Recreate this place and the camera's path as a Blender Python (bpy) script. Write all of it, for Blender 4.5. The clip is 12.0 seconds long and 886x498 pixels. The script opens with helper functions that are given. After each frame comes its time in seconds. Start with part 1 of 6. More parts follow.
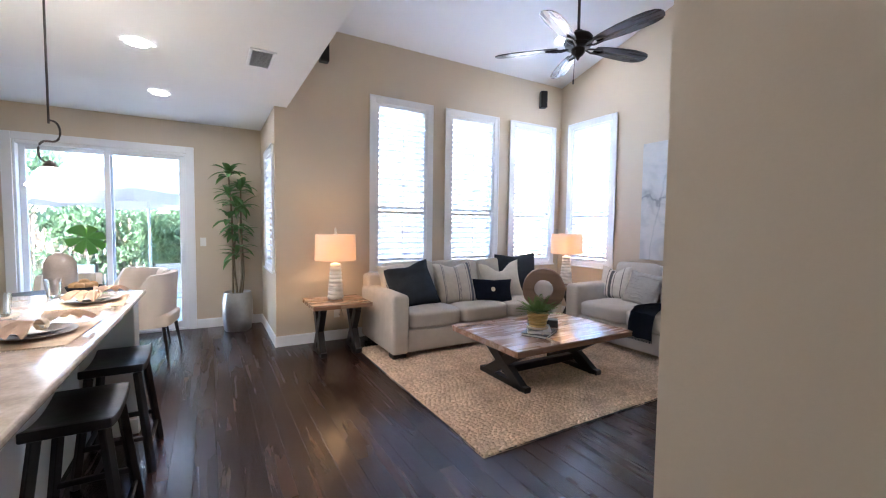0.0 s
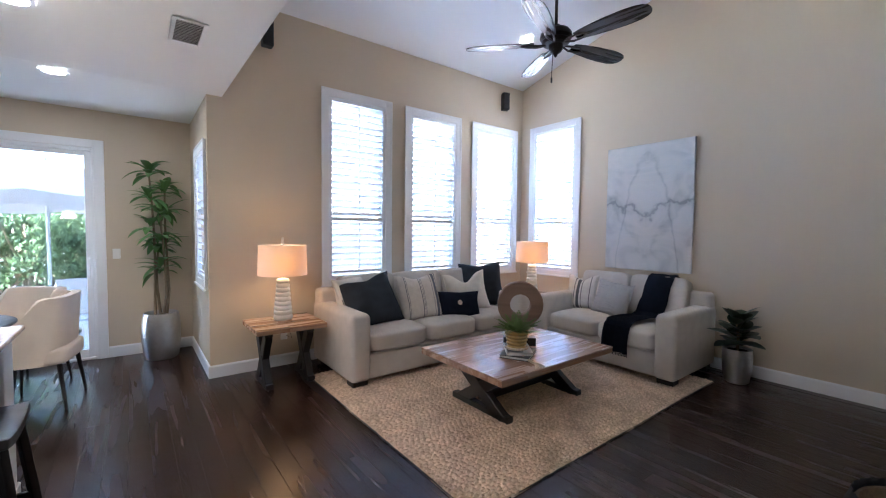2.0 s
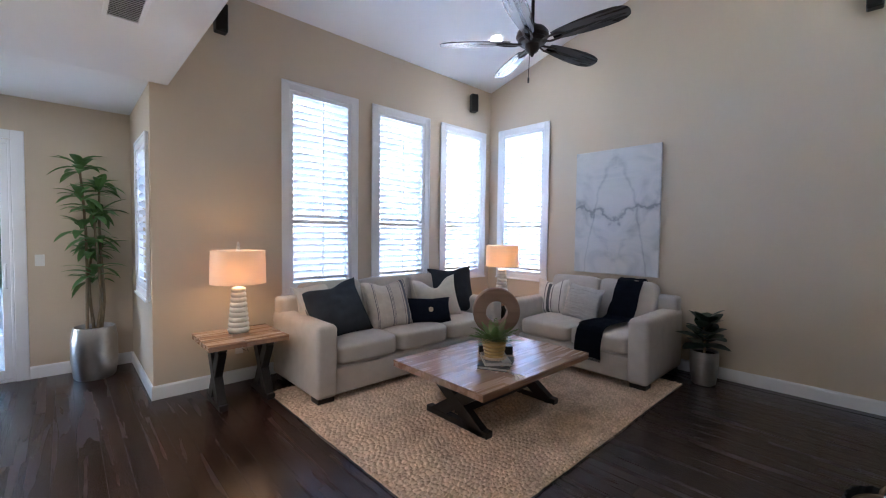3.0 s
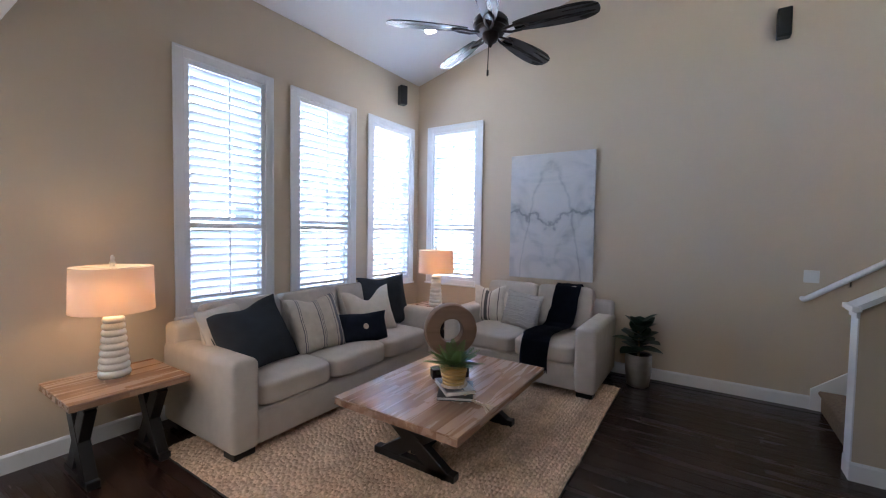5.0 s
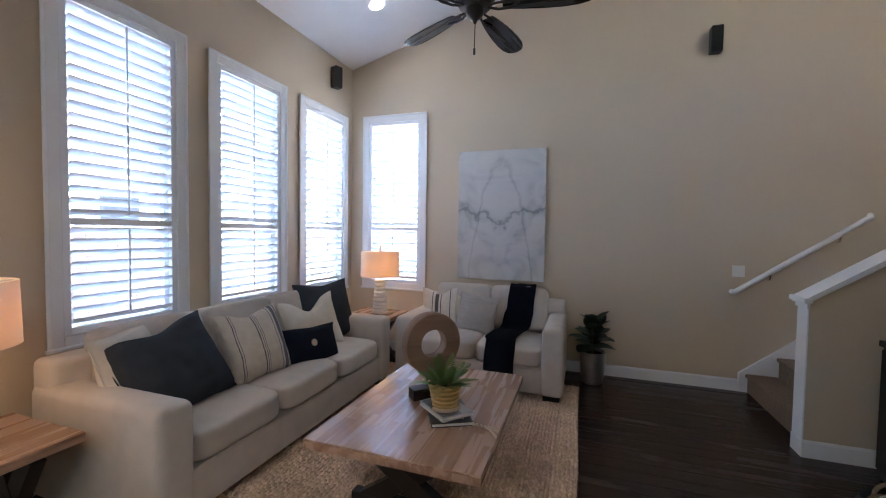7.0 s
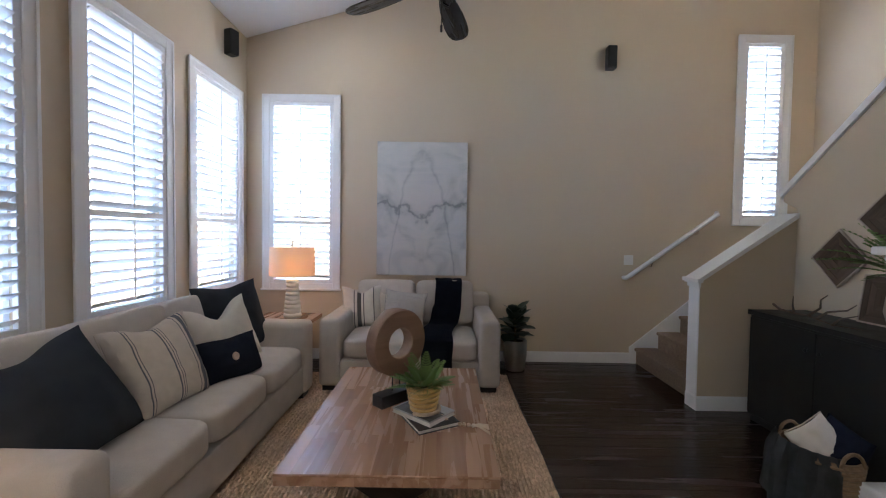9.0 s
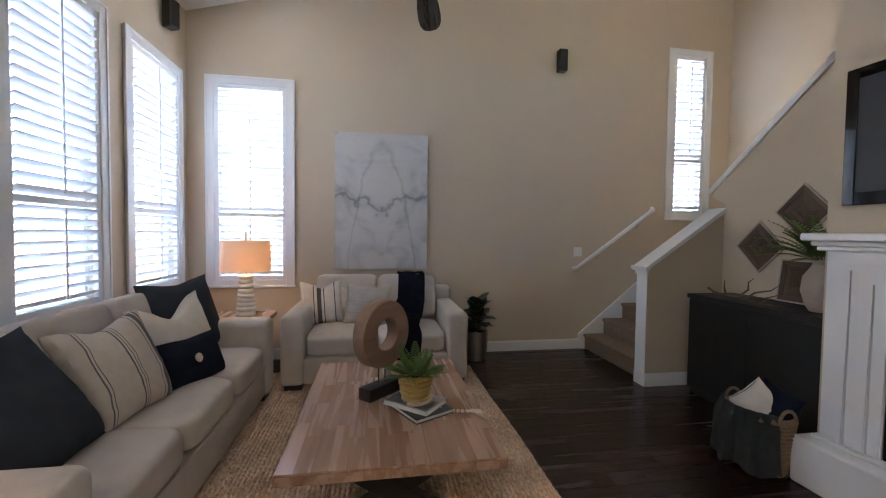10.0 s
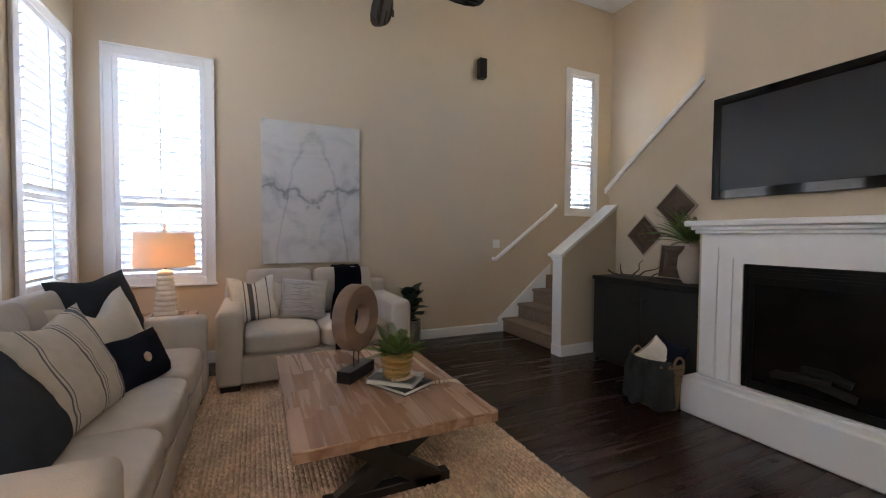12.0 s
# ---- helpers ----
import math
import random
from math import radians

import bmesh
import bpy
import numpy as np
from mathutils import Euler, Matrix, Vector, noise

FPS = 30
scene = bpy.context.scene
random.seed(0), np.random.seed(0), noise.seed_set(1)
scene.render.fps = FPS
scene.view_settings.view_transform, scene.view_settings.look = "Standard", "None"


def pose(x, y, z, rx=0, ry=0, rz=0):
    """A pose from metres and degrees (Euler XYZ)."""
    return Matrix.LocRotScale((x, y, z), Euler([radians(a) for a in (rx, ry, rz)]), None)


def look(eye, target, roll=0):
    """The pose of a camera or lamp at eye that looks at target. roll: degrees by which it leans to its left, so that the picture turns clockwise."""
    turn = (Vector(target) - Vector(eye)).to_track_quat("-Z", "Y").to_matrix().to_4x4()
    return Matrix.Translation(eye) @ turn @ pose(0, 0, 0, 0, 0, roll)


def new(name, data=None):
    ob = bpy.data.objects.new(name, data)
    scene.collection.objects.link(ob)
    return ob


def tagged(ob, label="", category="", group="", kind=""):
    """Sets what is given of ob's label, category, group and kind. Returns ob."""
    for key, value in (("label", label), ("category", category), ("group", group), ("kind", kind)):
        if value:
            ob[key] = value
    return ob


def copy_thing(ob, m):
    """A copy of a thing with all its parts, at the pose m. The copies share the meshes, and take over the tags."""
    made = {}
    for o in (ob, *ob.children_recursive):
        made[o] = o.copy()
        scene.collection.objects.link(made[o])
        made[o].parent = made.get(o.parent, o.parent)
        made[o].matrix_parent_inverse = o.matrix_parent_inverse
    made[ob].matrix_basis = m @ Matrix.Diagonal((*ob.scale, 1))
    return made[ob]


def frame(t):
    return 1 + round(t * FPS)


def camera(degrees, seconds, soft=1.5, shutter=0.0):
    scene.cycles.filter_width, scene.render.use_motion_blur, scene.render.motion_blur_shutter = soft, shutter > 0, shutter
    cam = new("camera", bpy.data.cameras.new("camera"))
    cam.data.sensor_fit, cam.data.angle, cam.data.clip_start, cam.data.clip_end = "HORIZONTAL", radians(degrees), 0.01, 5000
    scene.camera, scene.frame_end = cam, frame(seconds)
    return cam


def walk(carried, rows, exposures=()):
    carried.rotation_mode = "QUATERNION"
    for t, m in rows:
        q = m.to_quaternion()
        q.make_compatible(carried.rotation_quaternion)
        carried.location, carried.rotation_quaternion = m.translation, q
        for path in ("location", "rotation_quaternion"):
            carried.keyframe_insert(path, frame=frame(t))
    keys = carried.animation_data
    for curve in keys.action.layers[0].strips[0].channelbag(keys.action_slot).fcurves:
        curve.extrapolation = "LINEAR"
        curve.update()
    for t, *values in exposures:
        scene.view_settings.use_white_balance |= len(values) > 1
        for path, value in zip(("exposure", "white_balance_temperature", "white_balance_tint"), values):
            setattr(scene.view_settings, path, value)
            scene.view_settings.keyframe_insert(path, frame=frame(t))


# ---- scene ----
cam = camera(95.4, 12.0, soft=1.1)
PATH = [
    (0, (1.065, 1.236, 1.477), (2.065, 2.965, 1.368), 0.7),
    (0.5, (1.073, 1.364, 1.461), (2.132, 3.058, 1.365), 0.5),
    (1, (1.096, 1.497, 1.462), (2.203, 3.16, 1.375), 0.5),
    (1.5, (1.125, 1.616, 1.5), (2.279, 3.246, 1.409), 0.5),
    (2, (1.137, 1.728, 1.537), (2.355, 3.311, 1.447), 0.6),
    (2.5, (1.164, 1.839, 1.537), (2.447, 3.372, 1.456), 0.6),
    (3, (1.174, 1.956, 1.551), (2.542, 3.414, 1.476), 0.7),
    (5, (1.269, 2.566, 1.65), (2.944, 3.657, 1.563), 0.9),
    (5.5, (1.295, 2.747, 1.646), (3.026, 3.746, 1.567), 1.0),
    (6, (1.308, 2.94, 1.647), (3.099, 3.826, 1.57), 1.0),
    (6.5, (1.331, 3.115, 1.646), (3.177, 3.88, 1.566), 0.9),
    (8.5, (1.457, 3.818, 1.535), (3.445, 4.025, 1.474), 0.9),
    (9, (1.449, 3.979, 1.542), (3.448, 3.983, 1.476), 0.8),
    (9.5, (1.448, 4.152, 1.521), (3.439, 3.975, 1.451), 0.7),
    (10, (1.476, 4.313, 1.484), (3.447, 3.987, 1.411), 0.7),
    (10.5, (1.497, 4.47, 1.448), (3.442, 4.009, 1.378), 0.6),
    (11, (1.504, 4.603, 1.412), (3.417, 4.022, 1.346), 0.7),
    (11.5, (1.484, 4.732, 1.402), (3.352, 4.021, 1.335), 0.5),
    (12, (1.441, 4.858, 1.386), (3.254, 4.017, 1.32), 0.4),
]
EXPOSURES = [(0.0, 5.42, 5500, 10), (1.5, 5.2, 5400, 10), (3.0, 4.92, 5400, 10), (5.0, 4.78, 5450, 10), (8.5, 4.57, 5900, 10), (11.0, 4.57, 6350, 10), (12.0, 4.6, 6500, 10)]
walk(cam, [(t, look(eye, target, roll)) for t, eye, target, roll in PATH], EXPOSURES)

# ---- light ----
world = bpy.data.worlds.new("sky")
scene.world = world
world.use_nodes = True
_n = world.node_tree.nodes
sky = _n.new("ShaderNodeTexSky")
sky.sky_type, sky.sun_disc = "NISHITA", False
sky.sun_elevation, sky.sun_rotation = radians(55), radians(205)
world.node_tree.links.new(sky.outputs[0], _n["Background"].inputs[0])
_n["Background"].inputs[1].default_value = 0.15
sun = new("sun", bpy.data.lights.new("sun", "SUN"))
sun.data.energy, sun.data.angle, sun.data.color = 4.0, radians(0.5), (1.0, 0.95, 0.88)
sun.matrix_world = look((-6, -14, 24), (2, 5, 0))


def bulb(name, loc, power, color=(1.0, 0.55, 0.22), size=0.085):
    lamp = new(name, bpy.data.lights.new(name, "POINT"))
    lamp.data.energy, lamp.data.color, lamp.data.shadow_soft_size = power, color, size
    lamp.location = loc
    return lamp


def window_light(name, m, w, h, power):
    """Sky light entering by one window's opening."""
    lamp = new(name, bpy.data.lights.new(name, "AREA"))
    lamp.data.shape, lamp.data.size, lamp.data.size_y = "RECTANGLE", w, h
    lamp.data.energy, lamp.data.color = power, (0.86, 0.93, 1.0)
    lamp.matrix_world = m
    return lamp


def can_light(name, loc, power):
    """The beam of one recessed downlight."""
    lamp = new(name, bpy.data.lights.new(name, "SPOT"))
    lamp.data.energy, lamp.data.color, lamp.data.spot_size, lamp.data.spot_blend, lamp.data.shadow_soft_size = power, (1.0, 0.66, 0.40), radians(125), 0.6, 0.07
    lamp.location = loc
    return lamp


SKYLIGHT = 0.5
for _x, _w in ((3.379, 0.76), (4.549, 0.79), (5.762, 0.82)):
    window_light("window_light", pose(_x, 6.60, 2.025, -90, 0, 0), _w, 2.16, SKYLIGHT)
window_light("window_light", pose(6.60, 5.726, 2.035, -90, 0, -90), 0.76, 2.18, SKYLIGHT)
window_light("window_light", pose(6.60, 0.142, 2.856, -90, 0, -90), 0.47, 2.1, 0.4)
window_light("door_light", pose(-0.062, 8.05, 1.25, -90, 0, 0), 1.6, 2.2, 0.12)
# the beams at y 3.82 and 2.46 are unseen, added to warm the hall wall
for _y, _p in ((6.54, 0.75), (5.18, 0.75), (3.82, 0.75), (2.46, 0.4)):
    can_light("downlight_beam", (0.61, _y, 2.855), _p)


# ---- materials ----
def mat(name, color, rough=0.6, metal=0.0, var=0.08, scale=6.0, bump=0.1, bscale=120.0, bdist=0.002, rvar=0.0, spec=0.5, coat=0.0, rand=0.0, trans=0.0, stretch=None):
    """A surface with broad colour variation, fine grain and relief."""
    m = bpy.data.materials.new(name)
    m.use_nodes = True
    nt = m.node_tree
    N, L = nt.nodes, nt.links
    b = N["Principled BSDF"]
    tc = N.new("ShaderNodeTexCoord")
    mp = N.new("ShaderNodeMapping")
    if stretch:
        mp.inputs["Scale"].default_value = stretch
    L.new(tc.outputs["Object"], mp.inputs["Vector"])
    vec = mp.outputs[0]
    if rand:
        oi = N.new("ShaderNodeObjectInfo")
        mul = N.new("ShaderNodeVectorMath")
        mul.operation = "MULTIPLY_ADD"
        mul.inputs[1].default_value = (37.0, 53.0, 71.0)
        L.new(oi.outputs["Random"], mul.inputs[0])
        L.new(vec, mul.inputs[2])
        vec = mul.outputs[0]
    n1 = N.new("ShaderNodeTexNoise")
    n1.inputs["Scale"].default_value, n1.inputs["Detail"].default_value = scale, 5.0
    n2 = N.new("ShaderNodeTexNoise")
    n2.inputs["Scale"].default_value, n2.inputs["Detail"].default_value = bscale, 4.0
    L.new(vec, n1.inputs["Vector"])
    L.new(vec, n2.inputs["Vector"])
    add = N.new("ShaderNodeMath")
    add.operation = "MULTIPLY_ADD"
    L.new(n2.outputs[0], add.inputs[0])
    add.inputs[1].default_value = 0.4
    L.new(n1.outputs[0], add.inputs[2])
    mr = N.new("ShaderNodeMapRange")
    mr.inputs[1].default_value, mr.inputs[2].default_value = 0.35, 1.05
    mr.inputs[3].default_value, mr.inputs[4].default_value = 1 - var, 1 + var
    L.new(add.outputs[0], mr.inputs[0])
    val = mr.outputs[0]
    if rand:
        m2 = N.new("ShaderNodeMath")
        m2.operation = "MULTIPLY_ADD"
        L.new(oi.outputs["Random"], m2.inputs[0])
        m2.inputs[1].default_value, m2.inputs[2].default_value = rand, 1 - rand / 2
        m3 = N.new("ShaderNodeMath")
        m3.operation = "MULTIPLY"
        L.new(val, m3.inputs[0])
        L.new(m2.outputs[0], m3.inputs[1])
        val = m3.outputs[0]
    mix = N.new("ShaderNodeVectorMath")
    mix.operation = "SCALE"
    mix.inputs[0].default_value = color
    L.new(val, mix.inputs["Scale"])
    L.new(mix.outputs[0], b.inputs["Base Color"])
    b.inputs["Metallic"].default_value = metal
    b.inputs["Specular IOR Level"].default_value = spec
    b.inputs["Coat Weight"].default_value = coat
    b.inputs["Coat Roughness"].default_value = 0.15
    b.inputs["Transmission Weight"].default_value = trans
    r = N.new("ShaderNodeMapRange")
    r.inputs[1].default_value, r.inputs[2].default_value = 0.3, 0.7
    r.inputs[3].default_value, r.inputs[4].default_value = rough - rvar, rough + rvar
    L.new(n1.outputs[0], r.inputs[0])
    L.new(r.outputs[0], b.inputs["Roughness"])
    if bump:
        bp = N.new("ShaderNodeBump")
        bp.inputs["Strength"].default_value, bp.inputs["Distance"].default_value = bump, bdist
        L.new(n2.outputs[0], bp.inputs["Height"])
        L.new(bp.outputs[0], b.inputs["Normal"])
    return m


def ramp(m, source, stops):
    """A colour ramp on an output, in place of the base colour of m."""
    N, L = m.node_tree.nodes, m.node_tree.links
    cr = N.new("ShaderNodeValToRGB")
    el = cr.color_ramp.elements
    while len(el) < len(stops):
        el.new(0.5)
    for e, (p, c) in zip(el, stops):
        e.position, e.color = p, (*c, 1)
    L.new(source, cr.inputs[0])
    L.new(cr.outputs[0], N["Principled BSDF"].inputs["Base Color"])
    return cr


def wood(name, dark, light, rough=0.45, along="x", scale=1.0, coat=0.0, rand=0.0, bump=0.15):
    """Grained timber, the grain running along one axis of the object."""
    st = {"x": (1.0, 14.0, 14.0), "y": (14.0, 1.0, 14.0), "z": (14.0, 14.0, 1.0)}[along]
    m = mat(name, light, rough, 0, 0.1, 1.0, bump, 6.0, 0.004, 0.08, coat=coat, rand=rand, stretch=[s * scale for s in st])
    N, L = m.node_tree.nodes, m.node_tree.links
    n1 = [n for n in N if n.type == "TEX_NOISE"][0]
    n1.inputs["Scale"].default_value, n1.inputs["Detail"].default_value, n1.inputs["Distortion"].default_value = 1.6, 8.0, 0.6
    if rand:
        oi = [n for n in N if n.type == "OBJECT_INFO"][0]
        mm = N.new("ShaderNodeMath")
        mm.operation = "MULTIPLY_ADD"
        L.new(oi.outputs["Random"], mm.inputs[0])
        mm.inputs[1].default_value = rand
        L.new(n1.outputs[0], mm.inputs[2])
        src = mm.outputs[0]
    else:
        src = n1.outputs[0]
    if name == "dark_hardwood":
        N["Principled BSDF"].inputs["Specular IOR Level"].default_value = 0.42
    mid = [(a + b) / 2 for a, b in zip(dark, light)]
    ramp(m, src, [(0.3, dark), (0.5 + rand / 2, mid), (0.72 + rand, light)])
    return m


def striped(name, base, stripe, axis, lines, rough=0.95):
    """Woven cloth with stripes across one axis of the object: lines of (centre, half width)."""
    m = mat(name, base, rough, 0, 0.1, 20, 0.5, 350, 0.003, spec=0.1)
    N, L = m.node_tree.nodes, m.node_tree.links
    b = N["Principled BSDF"]
    base_out = b.inputs["Base Color"].links[0].from_socket
    tc = N.new("ShaderNodeTexCoord")
    sp = N.new("ShaderNodeSeparateXYZ")
    L.new(tc.outputs["Object"], sp.inputs[0])
    total = None
    for c, w in lines:
        d = N.new("ShaderNodeMath")
        d.operation = "COMPARE"
        L.new(sp.outputs[axis], d.inputs[0])
        d.inputs[1].default_value, d.inputs[2].default_value = c, w
        if total is None:
            total = d.outputs[0]
        else:
            a = N.new("ShaderNodeMath")
            a.operation = "MAXIMUM"
            L.new(total, a.inputs[0])
            L.new(d.outputs[0], a.inputs[1])
            total = a.outputs[0]
    mx = N.new("ShaderNodeMix")
    mx.data_type = "RGBA"
    L.new(total, mx.inputs[0])
    L.new(base_out, mx.inputs[6])
    mx.inputs[7].default_value = (*stripe, 1)
    L.new(mx.outputs[2], b.inputs["Base Color"])
    return m


WALL = mat("beige_paint", (0.60, 0.505, 0.385), 0.75, 0, 0.03, 1.2, 0.25, 160, 0.0015, 0.05, spec=0.3)
CEIL = mat("ceiling_paint", (0.82, 0.81, 0.80), 0.85, 0, 0.02, 1.0, 0.25, 130, 0.002, spec=0.2)
TRIM = mat("white_trim_paint", (0.80, 0.80, 0.81), 0.4, 0, 0.02, 3, 0.05, 60, 0.001, 0.06)
SHUT = mat("shutter_paint", (0.82, 0.83, 0.86), 0.45, 0, 0.02, 5, 0.04, 80, 0.001)
PLANK = wood("dark_hardwood", (0.0085, 0.004, 0.0035), (0.042, 0.0185, 0.014), 0.24, "y", 0.4, rand=0.3, bump=0.4)
# hand scraped: short shallow gouges along the boards
_N, _L = PLANK.node_tree.nodes, PLANK.node_tree.links
_old = [n for n in _N if n.type == "BUMP"][0]
_mp, _nz, _bp = (_N.new(k) for k in ("ShaderNodeMapping", "ShaderNodeTexNoise", "ShaderNodeBump"))
_mp.inputs["Scale"].default_value = (120.0, 24.0, 1.0)
_nz.inputs["Scale"].default_value, _nz.inputs["Detail"].default_value, _nz.inputs["Distortion"].default_value = 1.0, 3.0, 0.8
_bp.inputs["Strength"].default_value, _bp.inputs["Distance"].default_value = 0.42, 0.003
_ge = _N.new("ShaderNodeNewGeometry")
_L.new(_ge.outputs["Position"], _mp.inputs["Vector"])
_L.new(_mp.outputs[0], _nz.inputs["Vector"])
_L.new(_nz.outputs[0], _bp.inputs["Height"])
_L.new(_old.outputs[0], _bp.inputs["Normal"])
_L.new(_bp.outputs[0], _N["Principled BSDF"].inputs["Normal"])
OAK = wood("light_acacia", (0.24, 0.125, 0.073), (0.52, 0.33, 0.215), 0.27, "x", 0.65, coat=0.4, rand=0.24, bump=0.05)
RINGWOOD = wood("ring_wood", (0.19, 0.11, 0.068), (0.31, 0.195, 0.13), 0.6, "x", 0.5)
BLACKWOOD = mat("black_stained_wood", (0.011, 0.009, 0.0085), 0.42, 0, 0.3, 14, 0.3, 60, 0.002, 0.06)
CONSOLE = mat("charcoal_wood", (0.009, 0.0085, 0.0085), 0.5, 0, 0.25, 8, 0.2, 70, 0.002, 0.06)
SOFA = mat("oatmeal_upholstery", (0.56, 0.51, 0.46), 0.95, 0, 0.09, 9, 0.9, 190, 0.003, spec=0.12)
CREAM = mat("cream_linen", (0.68, 0.62, 0.54), 0.95, 0, 0.07, 14, 0.7, 300, 0.003, spec=0.1)
CHAIRFAB = mat("cream_chair_fabric", (0.72, 0.62, 0.52), 0.9, 0, 0.05, 10, 0.4, 350, 0.002, spec=0.15)
SLATE = mat("slate_blue_velvet", (0.034, 0.040, 0.052), 0.9, 0, 0.18, 9, 0.5, 300, 0.003, spec=0.2)
NAVY = mat("navy_cloth", (0.011, 0.0145, 0.028), 0.95, 0, 0.2, 12, 0.8, 260, 0.003, spec=0.12)
PLEAT = mat("grey_pleated_cloth", (0.45, 0.43, 0.41), 0.95, 0, 0.08, 14, 0.5, 300, 0.003, spec=0.1)
STRIPE_A = striped("cream_cloth_navy_stripes", (0.60, 0.535, 0.465), (0.15, 0.15, 0.175), 0, [(-0.165, 0.0035), (-0.15, 0.002), (0.005, 0.0045), (0.022, 0.002), (0.036, 0.002), (0.155, 0.003), (0.195, 0.017), (0.228, 0.005)])
STRIPE_B = striped("cream_cloth_grey_stripes", (0.66, 0.62, 0.57), (0.11, 0.11, 0.115), 0, [(-0.03, 0.022), (0.02, 0.005), (-0.085, 0.005), (0.13, 0.005)])
STEEL = mat("hammered_steel", (0.58, 0.565, 0.55), 0.31, 1.0, 0.10, 20, 0.2, 130, 0.002, 0.03)
CHROME = mat("chrome", (0.7, 0.7, 0.7), 0.12, 1.0, 0.03, 20, 0.0)
GOLD = mat("brushed_gold", (0.62, 0.43, 0.18), 0.34, 1.0, 0.12, 14, 0.3, 90, 0.002, 0.08)
BLACK = mat("black_plastic", (0.012, 0.012, 0.013), 0.4, 0, 0.15, 20, 0.1, 150, 0.001)
BRONZE = mat("dark_bronze", (0.045, 0.035, 0.03), 0.4, 0.7, 0.2, 20, 0.1, 80, 0.001)
BLADE = wood("fan_blade_wood", (0.02, 0.017, 0.017), (0.042, 0.036, 0.035), 0.3, "x", 0.8)
SCREEN = mat("tv_screen", (0.014, 0.014, 0.018), 0.32, 0, 0.05, 3, 0.0, spec=0.3)
FIREBLACK = mat("insert_black", (0.004, 0.004, 0.004), 0.5, 0, 0.1, 12, 0.0, spec=0.15)
# the unlit firebox is put into this black; no cavity lies behind it
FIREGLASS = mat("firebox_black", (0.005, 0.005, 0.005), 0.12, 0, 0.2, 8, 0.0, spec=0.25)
LOGM = mat("ceramic_log", (0.12, 0.09, 0.07), 0.9, 0, 0.4, 12, 0.8, 60, 0.01)
CARPET = mat("tan_carpet", (0.29, 0.215, 0.155), 1.0, 0, 0.25, 40, 1.0, 500, 0.006, spec=0.05)
STONE = mat("island_granite", (0.46, 0.37, 0.30), 0.10, 0, 0.45, 9, 0.05, 60, 0.001, 0.03, coat=0.4)
ISLAND = mat("island_paint", (0.66, 0.64, 0.60), 0.55, 0, 0.03, 4, 0.1, 90, 0.001)
CORBEL = wood("dark_cherry", (0.02, 0.008, 0.006), (0.06, 0.025, 0.018), 0.4, "z")
LEAF = mat("palm_leaf", (0.10, 0.205, 0.07), 0.4, 0, 0.35, 10, 0.2, 60, 0.002, rand=0.4)
FERN = mat("fern_leaf", (0.12, 0.19, 0.055), 0.5, 0, 0.35, 14, 0.2, 60, 0.002)
DARKLEAF = mat("dark_fig_leaf", (0.014, 0.035, 0.016), 0.4, 0, 0.3, 10, 0.2, 60, 0.002)


def leafy(m, color, share=0.4):
    """Lets light through the leaf."""
    N, L = m.node_tree.nodes, m.node_tree.links
    t, x = N.new("ShaderNodeBsdfTranslucent"), N.new("ShaderNodeMixShader")
    t.inputs[0].default_value, x.inputs[0].default_value = (*color, 1), share
    out = [n for n in N if n.type == "OUTPUT_MATERIAL"][0]
    L.new(N["Principled BSDF"].outputs[0], x.inputs[1]), L.new(t.outputs[0], x.inputs[2]), L.new(x.outputs[0], out.inputs[0])
    return m


leafy(LEAF, (0.14, 0.26, 0.05), 0.35)
leafy(FERN, (0.16, 0.28, 0.06), 0.3)
STEM = mat("cane_stem", (0.20, 0.15, 0.09), 0.8, 0, 0.3, 20, 0.5, 60, 0.004)
SOIL = mat("soil", (0.03, 0.022, 0.016), 1.0, 0, 0.4, 30, 1.0, 80, 0.01)
CERAMIC = mat("white_ceramic", (0.72, 0.69, 0.63), 0.35, 0, 0.1, 14, 0.3, 50, 0.003, 0.05)
VASEM = mat("clay_vase", (0.50, 0.41, 0.34), 0.7, 0, 0.15, 10, 0.5, 60, 0.003)
PAPER = mat("paper", (0.72, 0.70, 0.66), 0.9, 0, 0.05, 20, 0.2, 200, 0.001)
BEAD = mat("wooden_bead", (0.66, 0.53, 0.40), 0.6, 0, 0.12, 30, 0.1)
THROW = mat("charcoal_throw", (0.085, 0.09, 0.092), 1.0, 0, 0.25, 14, 1.0, 200, 0.004, spec=0.05)
WICKER = mat("wicker", (0.22, 0.145, 0.085), 0.75, 0, 0.3, 40, 0.6, 90, 0.004)
PLATEM = mat("grey_plate", (0.52, 0.53, 0.54), 0.25, 0, 0.05, 10, 0.0)
MATM = mat("woven_placemat", (0.52, 0.40, 0.28), 0.95, 0, 0.2, 40, 0.8, 250, 0.003)
NAPKIN = mat("napkin_linen", (0.62, 0.47, 0.36), 0.95, 0, 0.12, 14, 0.6, 250, 0.003)
BREAD = mat("bread_roll", (0.45, 0.27, 0.12), 0.7, 0, 0.3, 14, 0.4, 40, 0.004)
OUTLET = mat("white_plastic", (0.78, 0.77, 0.74), 0.35, 0, 0.02, 10, 0.0)
CONCRETE = mat("patio_concrete", (0.50, 0.47, 0.43), 0.9, 0, 0.12, 2, 0.4, 60, 0.004)
FENCEW = mat("fence_cedar", (0.34, 0.23, 0.155), 0.85, 0, 0.25, 3, 0.4, 40, 0.004, rand=0.3)
